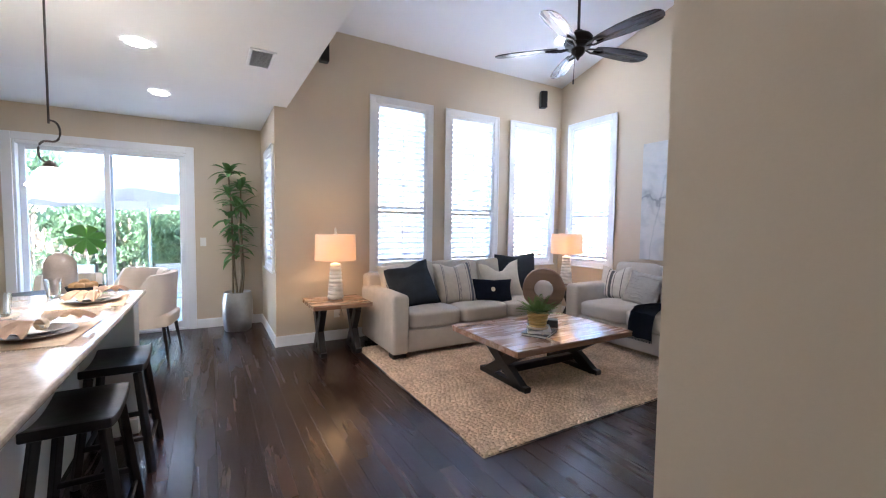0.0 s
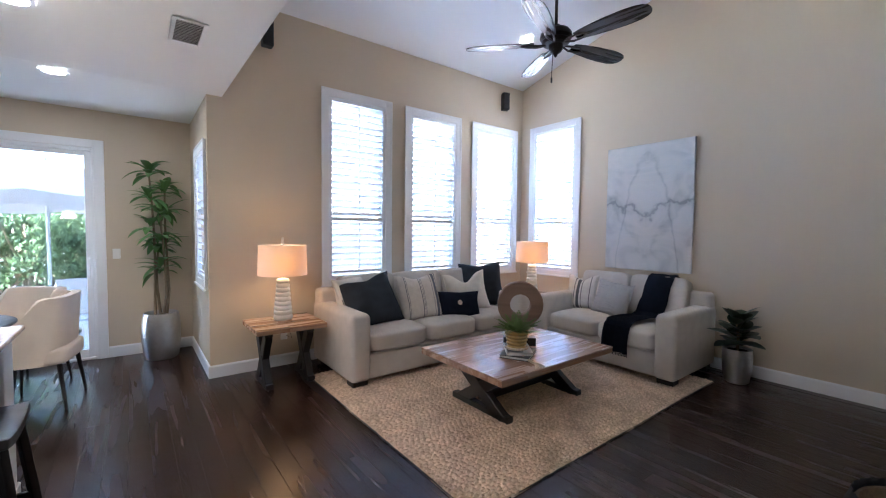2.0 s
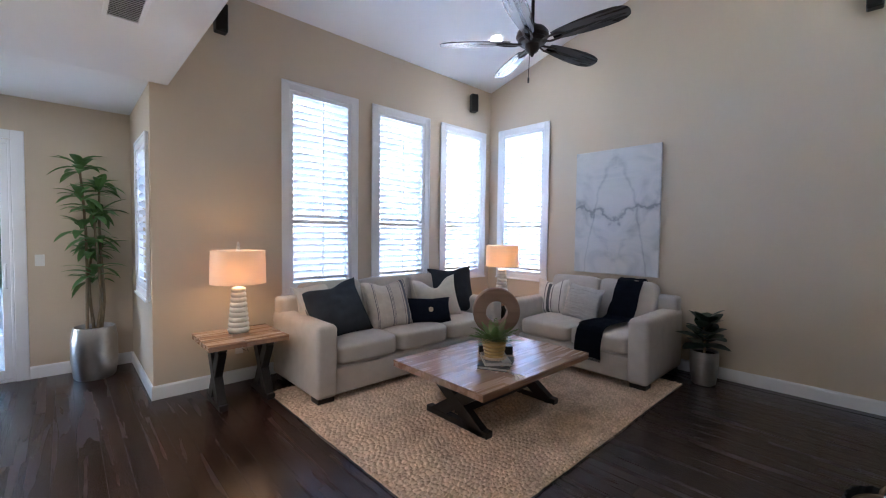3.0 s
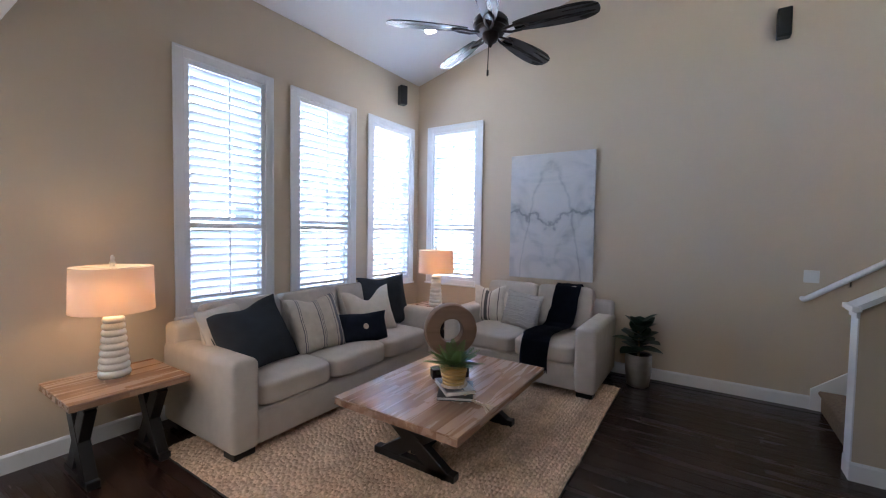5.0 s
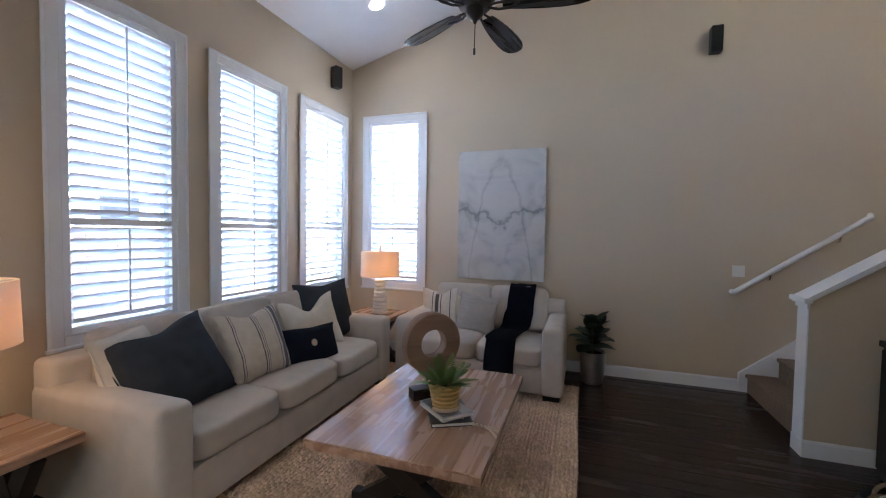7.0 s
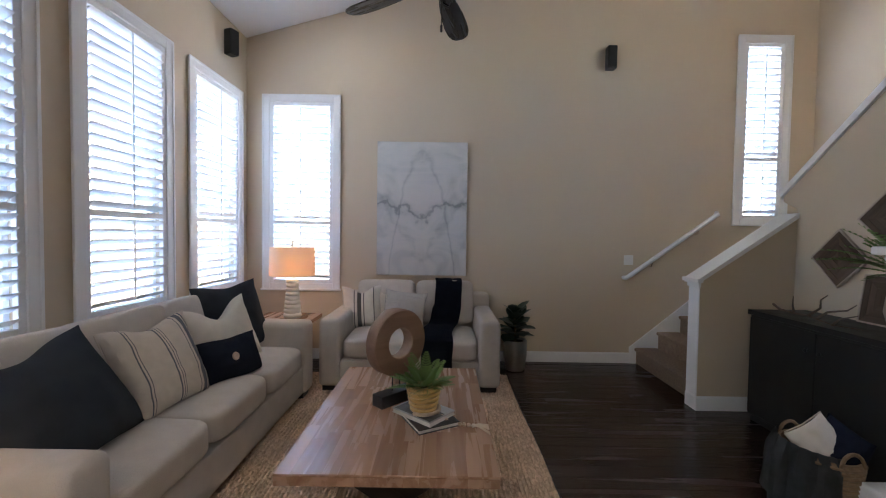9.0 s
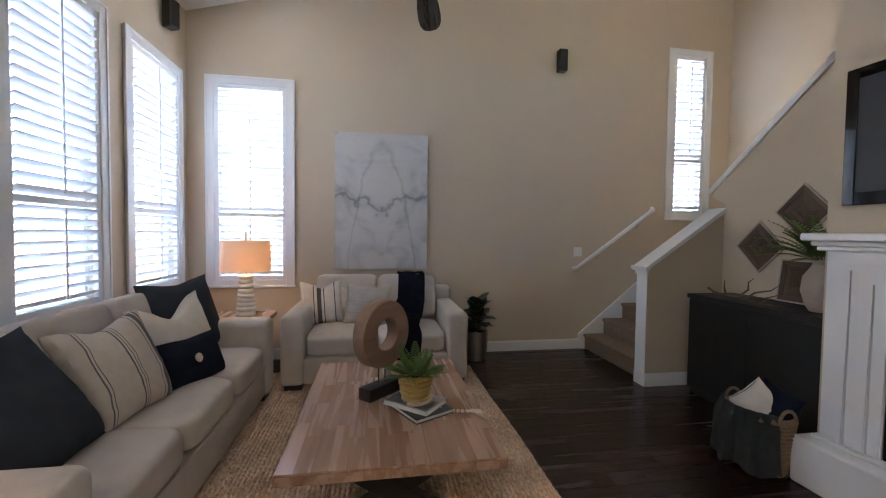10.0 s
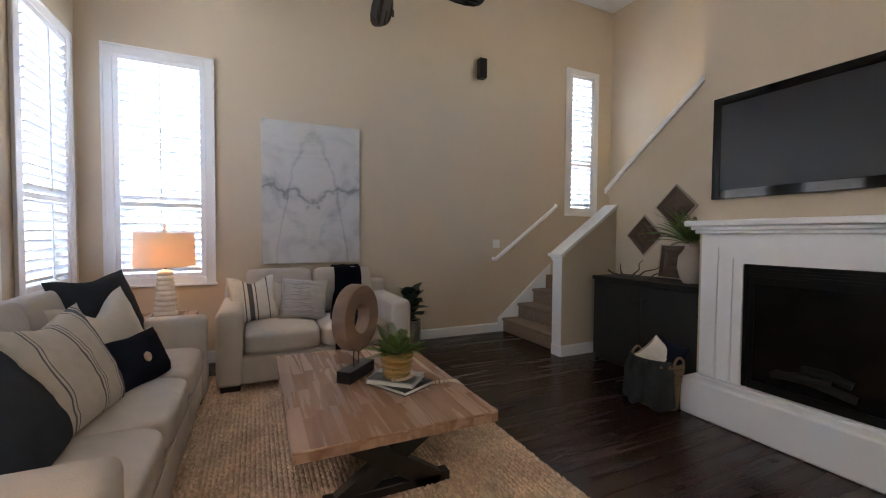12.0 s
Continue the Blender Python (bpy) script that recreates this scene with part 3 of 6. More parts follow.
def shutter_window(name, m, w, z0, z1, mid, label):
    """Casing, shutter frame, louvres and glass. Local x runs along the wall, y out of the room, the wall face at y 0; w and z are the opening's."""
    win = thing(name, m, label, "window", kind="structure")
    h, c = w / 2, 0.085
    bm = bmesh.new()
    for a in ((-h - c, -h, z0 - c, z1 + c), (h, h + c, z0 - c, z1 + c), (-h, h, z1, z1 + c), (-h, h, z0 - c, z0)):
        box(a[0], a[1], -0.022, -0.001, a[2], a[3], 0.004, bm, 1)
    part("casing", bm, TRIM, win)
    bm = bmesh.new()
    for a in ((-h - c - 0.008, -h - c + 0.016), (h + c - 0.016, h + c + 0.008)):
        box(a[0], a[1], -0.03, -0.0225, z0 - c, z1 + c, 0.003, bm, 1)
    box(-h - c - 0.008, h + c + 0.008, -0.03, -0.0225, z1 + c - 0.016, z1 + c + 0.008, 0.003, bm, 1)
    box(-h - c - 0.02, h + c + 0.02, -0.045, -0.0225, z0 - c - 0.004, z0 - c + 0.02, 0.004, bm, 1)
    part("backband", bm, TRIM, win)
    f = 0.045
    bm = bmesh.new()
    for a in ((-h, -h + f, z0, z1), (h - f, h, z0, z1), (-h + f, h - f, z1 - f, z1), (-h + f, h - f, z0, z0 + f), (-h + f, h - f, mid - f / 2, mid + f / 2)):
        box(a[0], a[1], -0.012, 0.024, a[2], a[3], 0.003, bm, 1)
    part("shutter_frame", bm, SHUT, win)
    bm = bmesh.new()
    n = 12
    prof = [(0.044 * math.cos(2 * math.pi * k / n), 0.0055 * math.sin(2 * math.pi * k / n)) for k in range(n)]
    prism(prof, "x", -h + f + 0.002, h - f - 0.002, bm)
    louvre = None
    for lo, hi in ((z0 + f, mid - f / 2), (mid + f / 2, z1 - f)):
        k = round((hi - lo) / 0.078)
        step = (hi - lo) / k
        for i in range(k):
            mm = pose(0, 0.006, lo + (i + 0.5) * step, -31)
            if louvre is None:
                louvre = part("louvre", bm, SHUT, win, m=mm, smooth=True)
            else:
                o = new("louvre", louvre.data)
                o.parent, o.matrix_basis = win, mm
        part("tilt_rod", box(-0.006, 0.006, -0.046, -0.036, lo + 0.03, hi - 0.02, 0.002, None, 1), SHUT, win)
    bm = bmesh.new()
    for a in ((-h, -h + 0.04, z0, z1), (h - 0.04, h, z0, z1), (-h + 0.04, h - 0.04, z1 - 0.04, z1), (-h + 0.04, h - 0.04, z0, z0 + 0.04), (-h + 0.04, h - 0.04, mid - 0.025, mid + 0.025)):
        box(a[0], a[1], 0.085, 0.125, a[2], a[3], 0.003, bm, 1)
    part("sash", bm, TRIM, win)
    p = part("pane", box(-h + 0.04, h - 0.04, 0.103, 0.107, z0 + 0.04, z1 - 0.04), PANE, win, "clear window glass")
    p.visible_shadow = False
    return win


tall = "tall window with white plantation shutters, louvres open, above the sofa"
for i, (x0, x1) in enumerate(((2.995, 3.763), (4.149, 4.949), (5.348, 6.175))):
    shutter_window(f"window_{i + 1}", pose((x0 + x1) / 2, N_Y, 0), x1 - x0, 0.935, 3.112, 1.67, tall)
shutter_window("window_4", pose(E_X, 5.726, 0, 0, 0, -90), 0.772, 0.935, 3.135, 1.68, "tall window with white shutters in the room corner")
shutter_window("window_5", pose(E_X, 0.142, 0, 0, 0, -90), 0.48, 1.80, 3.912, 2.52, "narrow shuttered window above the stair landing")
shutter_window("window_6", pose(NOOK_X, 6.86, 0, 0, 0, -90), 0.60, 0.98, 2.36, 1.66, "small shuttered window in the dining nook")


def sliding_door():
    door = thing("door_1", pose(-0.062, NOOK_Y, 0), "white framed sliding glass patio door, closed", "door", kind="structure")
    bm = bmesh.new()
    for a in ((-0.95, -0.855, 0, 2.53), (0.855, 0.95, 0, 2.53), (-0.855, 0.855, 2.44, 2.53)):
        box(a[0], a[1], -0.022, -0.001, a[2], a[3], 0.004, bm, 1)
    part("casing", bm, TRIM, door)
    bm = bmesh.new()
    for a in ((-0.854, -0.83, 0.03, 2.44), (0.83, 0.854, 0.03, 2.44), (-0.83, 0.83, 2.40, 2.44), (-0.854, 0.854, 0.0, 0.03)):
        box(a[0], a[1], 0.0, 0.14, a[2], a[3], 0.004, bm, 1)
    part("frame", bm, TRIM, door)
    for x0, x1, y in ((-0.83, 0.05, 0.09), (-0.03, 0.83, 0.03)):
        bm = bmesh.new()
        for a in ((x0, x0 + 0.06, 0.03, 2.40), (x1 - 0.06, x1, 0.03, 2.40), (x0 + 0.06, x1 - 0.06, 2.35, 2.40), (x0 + 0.06, x1 - 0.06, 0.03, 0.12)):
            box(a[0], a[1], y, y + 0.04, a[2], a[3], 0.004, bm, 1)
        leaf = part("door_panel", bm, TRIM, door)
        g = part("pane", box(x0 + 0.06, x1 - 0.06, y + 0.018, y + 0.022, 0.12, 2.35), DOORPANE, leaf, "door glass darkened to dim the bright patio view")
        g.visible_shadow = False
    part("handle", tube([(0.80, 0.028, 0.95), (0.80, -0.03, 0.97), (0.80, -0.03, 1.17), (0.80, 0.028, 1.19)], 0.009), TRIM, door)


sliding_door()


# ---- stairs ----
def stairs():
    st = thing("staircase", pose(0, 0, 0), "carpeted tan staircase turning at a landing", "stairs", kind="structure")
    y, z = 1.60, 0.0
    for i in range(3):
        bm = box(5.2, 6.372, y - 0.265, y, 0.0, z + 0.2, 0.018, None, 3)
        box(5.2, 6.372, y - 0.2, y + 0.024, z + 0.16, z + 0.201, 0.018, bm, 3)
        part("step", bm, CARPET, st, smooth=True)
        y, z = y - 0.265, z + 0.2
    part("landing", box(5.2, 6.395, S_Y, y + 0.02, 0.5, z + 0.2, 0.016, None, 3), CARPET, st)
    for i in range(7):
        x = 5.2 - 0.255 * i
        part("upper_step", box(x - 0.255, x, S_Y + 0.002, STAIR_Y - 0.152, 0.8 + 0.2 * i - 0.1, 0.8 + 0.2 * (i + 1)), CARPET, st)
    part("skirt_board", prism([(0.74, 0.0), (1.675, 0.0), (1.675, 0.2), (1.655, 0.215), (0.74, 0.965)], "x", 6.374, 6.398), TRIM, st, "white painted skirt board")


stairs()
cap = thing("stair_cap", pose(0, 0, 0), "white painted sloping cap on the half wall", "trim", kind="structure")
part("cap_board", prism([(1.718, 1.145), (1.718, 1.185), (STAIR_Y + 0.01, 1.785), (STAIR_Y + 0.01, 1.74)], "x", 5.015, 5.225), TRIM, cap)
part("cap_nose", box(5.00, 5.24, 1.681, 1.733, 1.155, 1.192, 0.006), TRIM, cap)
part("cap_moulding", box(5.03, 5.21, 1.682, 1.702, 1.11, 1.154, 0.004), TRIM, cap)
part("newel_face", box(5.043, 5.197, 1.681, 1.691, 0.13, 1.15, 0.003, None, 1), TRIM, cap)
cap2 = thing("stair_trim", pose(0, 0, 0), "white painted trim climbing beside the upper stairs", "trim", kind="structure")
part("trim_board", prism([(5.22, 1.93), (5.22, 1.995), (3.517, 3.395), (3.517, 3.319)], "y", STAIR_Y - 0.18, STAIR_Y + 0.025), TRIM, cap2)
rail = thing("handrail", pose(0, 0, 0), "white wooden handrail on metal brackets above the stairs", "handrail", kind="structure")
part("rail", tube([(6.395, 1.765, 1.06), (6.33, 1.765, 1.06), (6.33, 1.745, 1.07), (6.33, 0.675, 1.85), (6.395, 0.655, 1.865)], 0.026, 10), TRIM, rail, smooth=True)
for _y in (1.45, 0.9):
    part("bracket", tube([(6.398, _y, 1.07 + (1.745 - _y) * 0.73 - 0.09), (6.35, _y, 1.07 + (1.745 - _y) * 0.73 - 0.08), (6.33, _y, 1.07 + (1.745 - _y) * 0.73 - 0.02)], 0.008), CHROME, rail)


# ---- fireplace ----
def fireplace():
    f = thing("fireplace", pose(2.765, FIRE_Y, 0), "white painted fireplace surround with mantel and raised hearth", "fireplace")
    part("hearth", box(-0.77, 0.77, 0.002, 0.175, 0.0, 0.285, 0.018, None, 3), TRIM, f)
    part("hearth_ledge", box(-0.725, 0.725, 0.004, 0.085, 0.286, 0.305, 0.006), TRIM, f)
    for o, to, k, ti, d in ((0.705, 1.414, 0.605, 1.345, 0.052), (0.606, 1.346, 0.575, 1.315, 0.066), (0.576, 1.316, 0.475, 1.245, 0.056), (0.476, 1.246, 0.410, 1.205, 0.042)):
        bm = prism([(-o, 0.3055), (-o, to), (o, to), (o, 0.3055), (k, 0.3055), (k, ti), (-k, ti), (-k, 0.3055)], "y", 0.003, d)
        bmesh.ops.bevel(bm, geom=[e for e in bm.edges if all(abs(v.co.y - d) < 1e-5 for v in e.verts)], offset=0.007, segments=2, affect="EDGES")
        part("surround_moulding", bm, TRIM, f)
    bm = bmesh.new()
    for o, z0, z1 in ((0.0, 1.415, 1.443), (0.02, 1.443, 1.473), (0.055, 1.473, 1.518)):
        box(-0.745 - o, 0.745 + o, 0.003, 0.078 + o, z0, z1, 0.010, bm, 3)
    part("mantel", bm, TRIM, f)
    bm = bmesh.new()
    for a in ((-0.407, -0.375, 0.307, 1.203), (0.375, 0.407, 0.307, 1.203), (-0.375, 0.375, 1.11, 1.203), (-0.375, 0.375, 0.307, 0.36)):
        box(a[0], a[1], 0.003, 0.03, a[2], a[3], 0.004, bm, 1)
    ins = part("firebox_frame", bm, FIREBLACK, f, "black metal insert frame")
    for z in (1.12, 1.14, 1.16, 1.18):
        part("vent_slat", box(-0.37, 0.37, 0.031, 0.038, z, z + 0.010), FIREBLACK, ins)
    bm = bmesh.new()
    for a in ((-0.374, -0.34, 0.361, 1.109), (0.34, 0.374, 0.361, 1.109), (-0.34, 0.34, 1.06, 1.109)):
        box(a[0], a[1], 0.004, 0.022, a[2], a[3], 0.003, bm, 1)
    part("inner_frame", bm, FIREBLACK, ins)
    # opaque sheet: the firebox's dark inside is its colour
    part("firebox_glass", box(-0.374, 0.374, 0.003, 0.010, 0.361, 1.109), FIREGLASS, f, "opaque firebox glass, black for the unlit inside")
    # logs lie before the sheet, coloured near black for the firebox's shade
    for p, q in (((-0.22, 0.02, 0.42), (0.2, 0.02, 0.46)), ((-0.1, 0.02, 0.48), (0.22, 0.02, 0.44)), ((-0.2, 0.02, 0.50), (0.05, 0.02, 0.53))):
        part("gas_log", tube([p, ((p[0] + q[0]) / 2, 0.02, (p[2] + q[2]) / 2 + 0.02), q], 0.026, 10), mat("shaded_log", (0.003, 0.0027, 0.0025), 0.9, 0, 0.5, 12, 0.6, 60, 0.006), f, "ceramic gas log darkened for the firebox's shade", True)


fireplace()


def television():
    tv = thing("television", pose(2.72, FIRE_Y + 0.003, 1.675), "large black flat television mounted above the mantel", "television")
    part("wall_mount", box(-0.2, 0.2, 0.0, 0.012, 0.2, 0.55), BLACK, tv)
    part("housing", box(-0.68, 0.68, 0.012, 0.05, 0.0, 0.76, 0.01), BLACK, tv)
    bm = bmesh.new()
    for a in ((-0.68, -0.62, 0, 0.76), (0.62, 0.68, 0, 0.76), (-0.62, 0.62, 0.70, 0.76), (-0.62, 0.62, 0, 0.07)):
        box(a[0], a[1], 0.0505, 0.060, a[2], a[3], 0.003, bm, 1)
    part("bezel", bm, mat("gloss_black", (0.005, 0.005, 0.006), 0.07, 0, 0.05, 5, 0.0, spec=0.3), tv, "glossy black bezel")
    part("screen", box(-0.62, 0.62, 0.0505, 0.055, 0.07, 0.70), SCREEN, tv, "dark matte screen")


television()


# ---- living room ----
def rug():
    x0, x1, y0, y1 = 2.565, 5.88, 3.27, 5.88
    nx, ny = 420, 480
    X, Y = np.meshgrid(np.linspace(x0, x1, nx + 1), np.linspace(y0, y1, ny + 1), indexing="ij")
    row = (Y - y0) / 0.028
    wob = np.random.default_rng(3)
    shift = wob.random(200)
    along = (X - x0) / 0.046 + shift[np.floor(row).astype(int)] + 0.12 * np.sin(X * 9 + Y * 4)
    amp = 0.7 + 0.6 * np.kron(wob.random((nx // 4 + 2, ny // 4 + 2)), np.ones((4, 4)))[:nx + 1, :ny + 1]
    Z = 0.002 + 0.018 * amp * np.sqrt(np.abs(np.sin(math.pi * row))) * (0.45 + 0.55 * np.abs(np.sin(math.pi * along)))
    Z[0, :] = Z[-1, :] = 0.001
    Z[:, 0] = Z[:, -1] = 0.001
    wave = 0.006 * np.sin(Y * 5) * (X < x0 + 0.1) + 0.006 * np.sin(X * 4) * (Y < y0 + 0.1)
    verts = np.stack((X + wave, Y + wave, Z), -1).reshape(-1, 3)
    idx = np.arange((nx + 1) * (ny + 1)).reshape(nx + 1, ny + 1)
    quads = np.stack((idx[:-1, :-1], idx[1:, :-1], idx[1:, 1:], idx[:-1, 1:]), -1).reshape(-1, 4)
    me = bpy.data.meshes.new("weave")
    me.from_pydata(verts.tolist(), [], quads.tolist())
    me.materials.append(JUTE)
    ob = thing("rug", pose(0, 0, 0), "natural woven jute rug on the dark floor", "rug")
    weave = new("weave", me)
    weave.parent = ob
    bm = bmesh.new()
    def edge_run(p, q, n):
        pts = [Vector(p).lerp(Vector(q), k / n) + 0.006 * noise.noise_vector(Vector((k * 1.7, p[0], p[1]))) for k in range(n + 1)]
        for v in pts:
            v.z = 0.0055
        tube(pts, 0.0055, 6, bm)
    edge_run((x0, y0, 0), (x1, y0, 0), 70)
    edge_run((x1, y0, 0), (x1, y1, 0), 60)
    edge_run((x0, y0, 0), (x0, y1, 0), 60)
    edge_run((x0, y1, 0), (x1, y1, 0), 70)
    part("binding", bm, BLACKWOOD, ob, "dark stitched binding")


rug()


def sofa(name, m, length, seats, label):
    """A sofa along local x, its front at y 0, its back at y 1.05."""
    s = thing(name, m, label, "sofa")
    L, D, A = length, 1.06, 0.21
    for x in (0.03, L - 0.19):
        for y in (0.04, D - 0.20):
            part("foot", box(x, x + 0.16, y, y + 0.14, 0.012, 0.065, 0.006), BLACKWOOD, s, "dark block foot")
    part("base", box(A - 0.01, L - A + 0.01, 0.03, D - 0.03, 0.065, 0.30, 0.018, None, 3), SOFA, s, smooth=True)
    for x in (0.0, L - A):
        bm = box(x, x + A, 0.0, D - 0.02, 0.06, 0.68, 0.045, None, 4)
        for v in bm.verts:
            if v.co.z > 0.5:
                v.co.z += 0.02 * math.sin(math.pi * (v.co.x - x) / A)
        part("arm", bm, SOFA, s, smooth=True)
    part("back", box(0.02, L - 0.02, D - 0.20, D, 0.065, 0.83, 0.045, None, 4), SOFA, s, smooth=True)
    w = (L - 2 * A) / seats
    for i in range(seats):
        cu = part("seat_cushion", cushion(w - 0.006, D - 0.28, 0.19, 14, 0.22, 7.0), SOFA, s, smooth=True, m=pose(A + w * (i + 0.5), (D - 0.24) / 2 - 0.01, 0.302))
        part("piping", tube([(-w / 2 + 0.02, -(D - 0.28) / 2 + 0.005, 0.012), (w / 2 - 0.02, -(D - 0.28) / 2 + 0.005, 0.012)], 0.004, 6), SOFA, cu)
        part("back_cushion", cushion(w - 0.012, 0.47, 0.21, 14, 0.25, 8.0), SOFA, s, smooth=True, m=pose(A + w * (i + 0.5), D - 0.235, 0.475 + 0.26, 78) @ pose(0, 0, -0.11))
    return s


sofa("sofa", pose(2.755, 5.225, 0) @ Matrix.Diagonal((1, 1, 1.05, 1)), 2.565, 3, "oatmeal upholstered three seat sofa beneath the windows")
sofa("loveseat", pose(5.305, 5.18, 0, 0, 0, -90) @ Matrix.Diagonal((1, 1, 1.05, 1)), 1.765, 2, "oatmeal upholstered two seat sofa beneath the painting")


def pillow(x, y, z, rot, w, h, t, material, label, seed, dent=0.0):
    p = thing("throw_pillow", pose(x, y, z, *rot), label, "pillow")
    part("cover", pillow_mesh(w, h, t, seed, 22, dent), material, p, smooth=True)
    seam = [(-w / 2 * 0.99, 0.0, 0.01), (-w / 2 * 0.92, 0.0, h / 2), (-w / 2 * 0.99, 0.0, h * 0.99)]
    part("piping", tube(seam, 0.004, 6), material, p)
    return p


SEAT = 0.50
pillow(3.25, 5.58, SEAT - 0.02, (-26, -12, -6), 0.62, 0.60, 0.32, SLATE, "large slate blue velvet pillow leaning on the sofa", 1, 0.05)
pillow(3.12, 5.84, SEAT + 0.03, (-16, -4, 20), 0.48, 0.50, 0.18, CREAM, "plain cream pillow tucked against the sofa arm", 2)
pillow(3.80, 5.56, SEAT - 0.01, (-20, -4, -14), 0.54, 0.56, 0.24, STRIPE_A, "cream linen pillow with slate stripes", 3, 0.06)
lum = pillow(4.26, 5.46, SEAT - 0.005, (-20, 2, -18), 0.60, 0.32, 0.17, NAVY, "small navy lumbar pillow with a wooden button", 4)
part("button", lathe([(0.001, -0.006), (0.026, -0.006), (0.030, 0.0), (0.026, 0.006), (0.012, 0.004), (0.001, 0.004)], 18), BEAD, lum, "round wooden button", m=pose(0, -0.088, 0.16, 90))
pillow(4.60, 5.62, SEAT - 0.02, (-20, -6, -22), 0.58, 0.55, 0.20, CREAM, "cream woven pillow with a chopped top", 5, 0.24)
pillow(4.96, 5.74, SEAT - 0.01, (-18, -3, -26), 0.62, 0.64, 0.24, SLATE, "large slate blue velvet pillow at the sofa end", 6, 0.04)
pillow(5.90, 4.86, SEAT - 0.01, (-18, -4, -84), 0.46, 0.50, 0.19, STRIPE_B, "cream pillow with charcoal woven stripes", 7, 0.14)
pillow(6.0, 4.68, SEAT + 0.02, (-14, 0, -90), 0.46, 0.50, 0.17, CREAM, "plain cream pillow behind the striped one", 8, 0.10)
pl = pillow(5.80, 4.43, SEAT - 0.01, (-20, 5, -94), 0.48, 0.46, 0.19, PLEAT, "grey pleated cotton pillow on the loveseat", 9)
for _k in range(9):
    _z = 0.06 + 0.04 * _k
    _pts = []
    for _i in range(13):
        _u = -1 + 2 * _i / 12
        _v = 2 * (_z / 0.45) - 1
        _t = 0.095 * max(0, (1 - (_u * 0.96) ** 2) * (1 - _v ** 2)) ** 0.42 * (1.0 - 0.22 * _v)
        _pts.append((_u * 0.215, -_t - 0.001, _z + 0.02 * noise.noise(Vector((_u * 2.2, _k * 0.7, 0)))))
    part("pleat", tube(_pts, 0.006, 6), PLEAT, pl)


def throw():
    """A navy throw hanging over the back, seat and front of the loveseat."""
    path = [(6.27, 0.90), (6.25, 1.0), (6.18, 1.035), (6.08, 1.01), (6.00, 0.90), (5.945, 0.72), (5.915, 0.60), (5.85, 0.565), (5.7, 0.572), (5.5, 0.566), (5.38, 0.55), (5.312, 0.515), (5.288, 0.44), (5.283, 0.34), (5.28, 0.23)]
    bm = bmesh.new()
    n, rows = 18, []
    fine = []
    for (a, b), (c, d) in zip(path, path[1:]):
        for k in range(4):
            fine.append((a + (c - a) * k / 4, b + (d - b) * k / 4))
    fine.append(path[-1])
    for k, (x, z) in enumerate(fine):
        s = k / len(fine)
        slide = 0.11 * min(1.0, max(0.0, (s - 0.35) / 0.3))
        y0, y1 = 3.77 + slide, 4.07 + slide
        if 0.35 < s < 0.7:
            y1 += 0.02
        rows.append([bm.verts.new((x - 0.005 * abs(math.sin(i * 0.7 + s * 3)), y0 + (y1 - y0) * i / n + 0.006 * math.sin(s * 22), z + 0.003 * math.sin(i * 0.7 + s * 4) + 0.010)) for i in range(n + 1)])
    for a, b in zip(rows, rows[1:]):
        for i in range(n):
            bm.faces.new((a[i], a[i + 1], b[i + 1], b[i]))
    r = bmesh.ops.solidify(bm, geom=list(bm.faces), thickness=0.008)
    t = thing("throw_blanket", pose(0, 0, 0), "dark navy knitted throw draped over the loveseat", "blanket")
    part("cloth", bm, NAVY, t, smooth=True)
    bm = bmesh.new()
    for i in range(26):
        y = 3.885 + 0.29 * i / 25
        tube([(5.277, y, 0.238), (5.273, y + 0.004 * math.sin(i * 2.1), 0.21)], 0.003, 4, bm)
    part("fringe", bm, NAVY, t)


throw()


def x_leg(parent, x, y0, y1, top, w=0.105, d=0.07):
    """One X-shaped trestle in a plane across local x."""
    part("leg", bar((x, y0 + 0.02, 0.0), (x, y1 - 0.02, top), d, w), BLACKWOOD, parent)
    part("leg", bar((x + 0.001, y1 - 0.02, 0.0), (x + 0.001, y0 + 0.02, top), d - 0.004, w - 0.002), BLACKWOOD, parent)
    part("foot_rail", box(x - d / 2, x + d / 2, y0 - 0.05, y1 + 0.05, -0.002, 0.05, 0.004, None, 1), BLACKWOOD, parent)


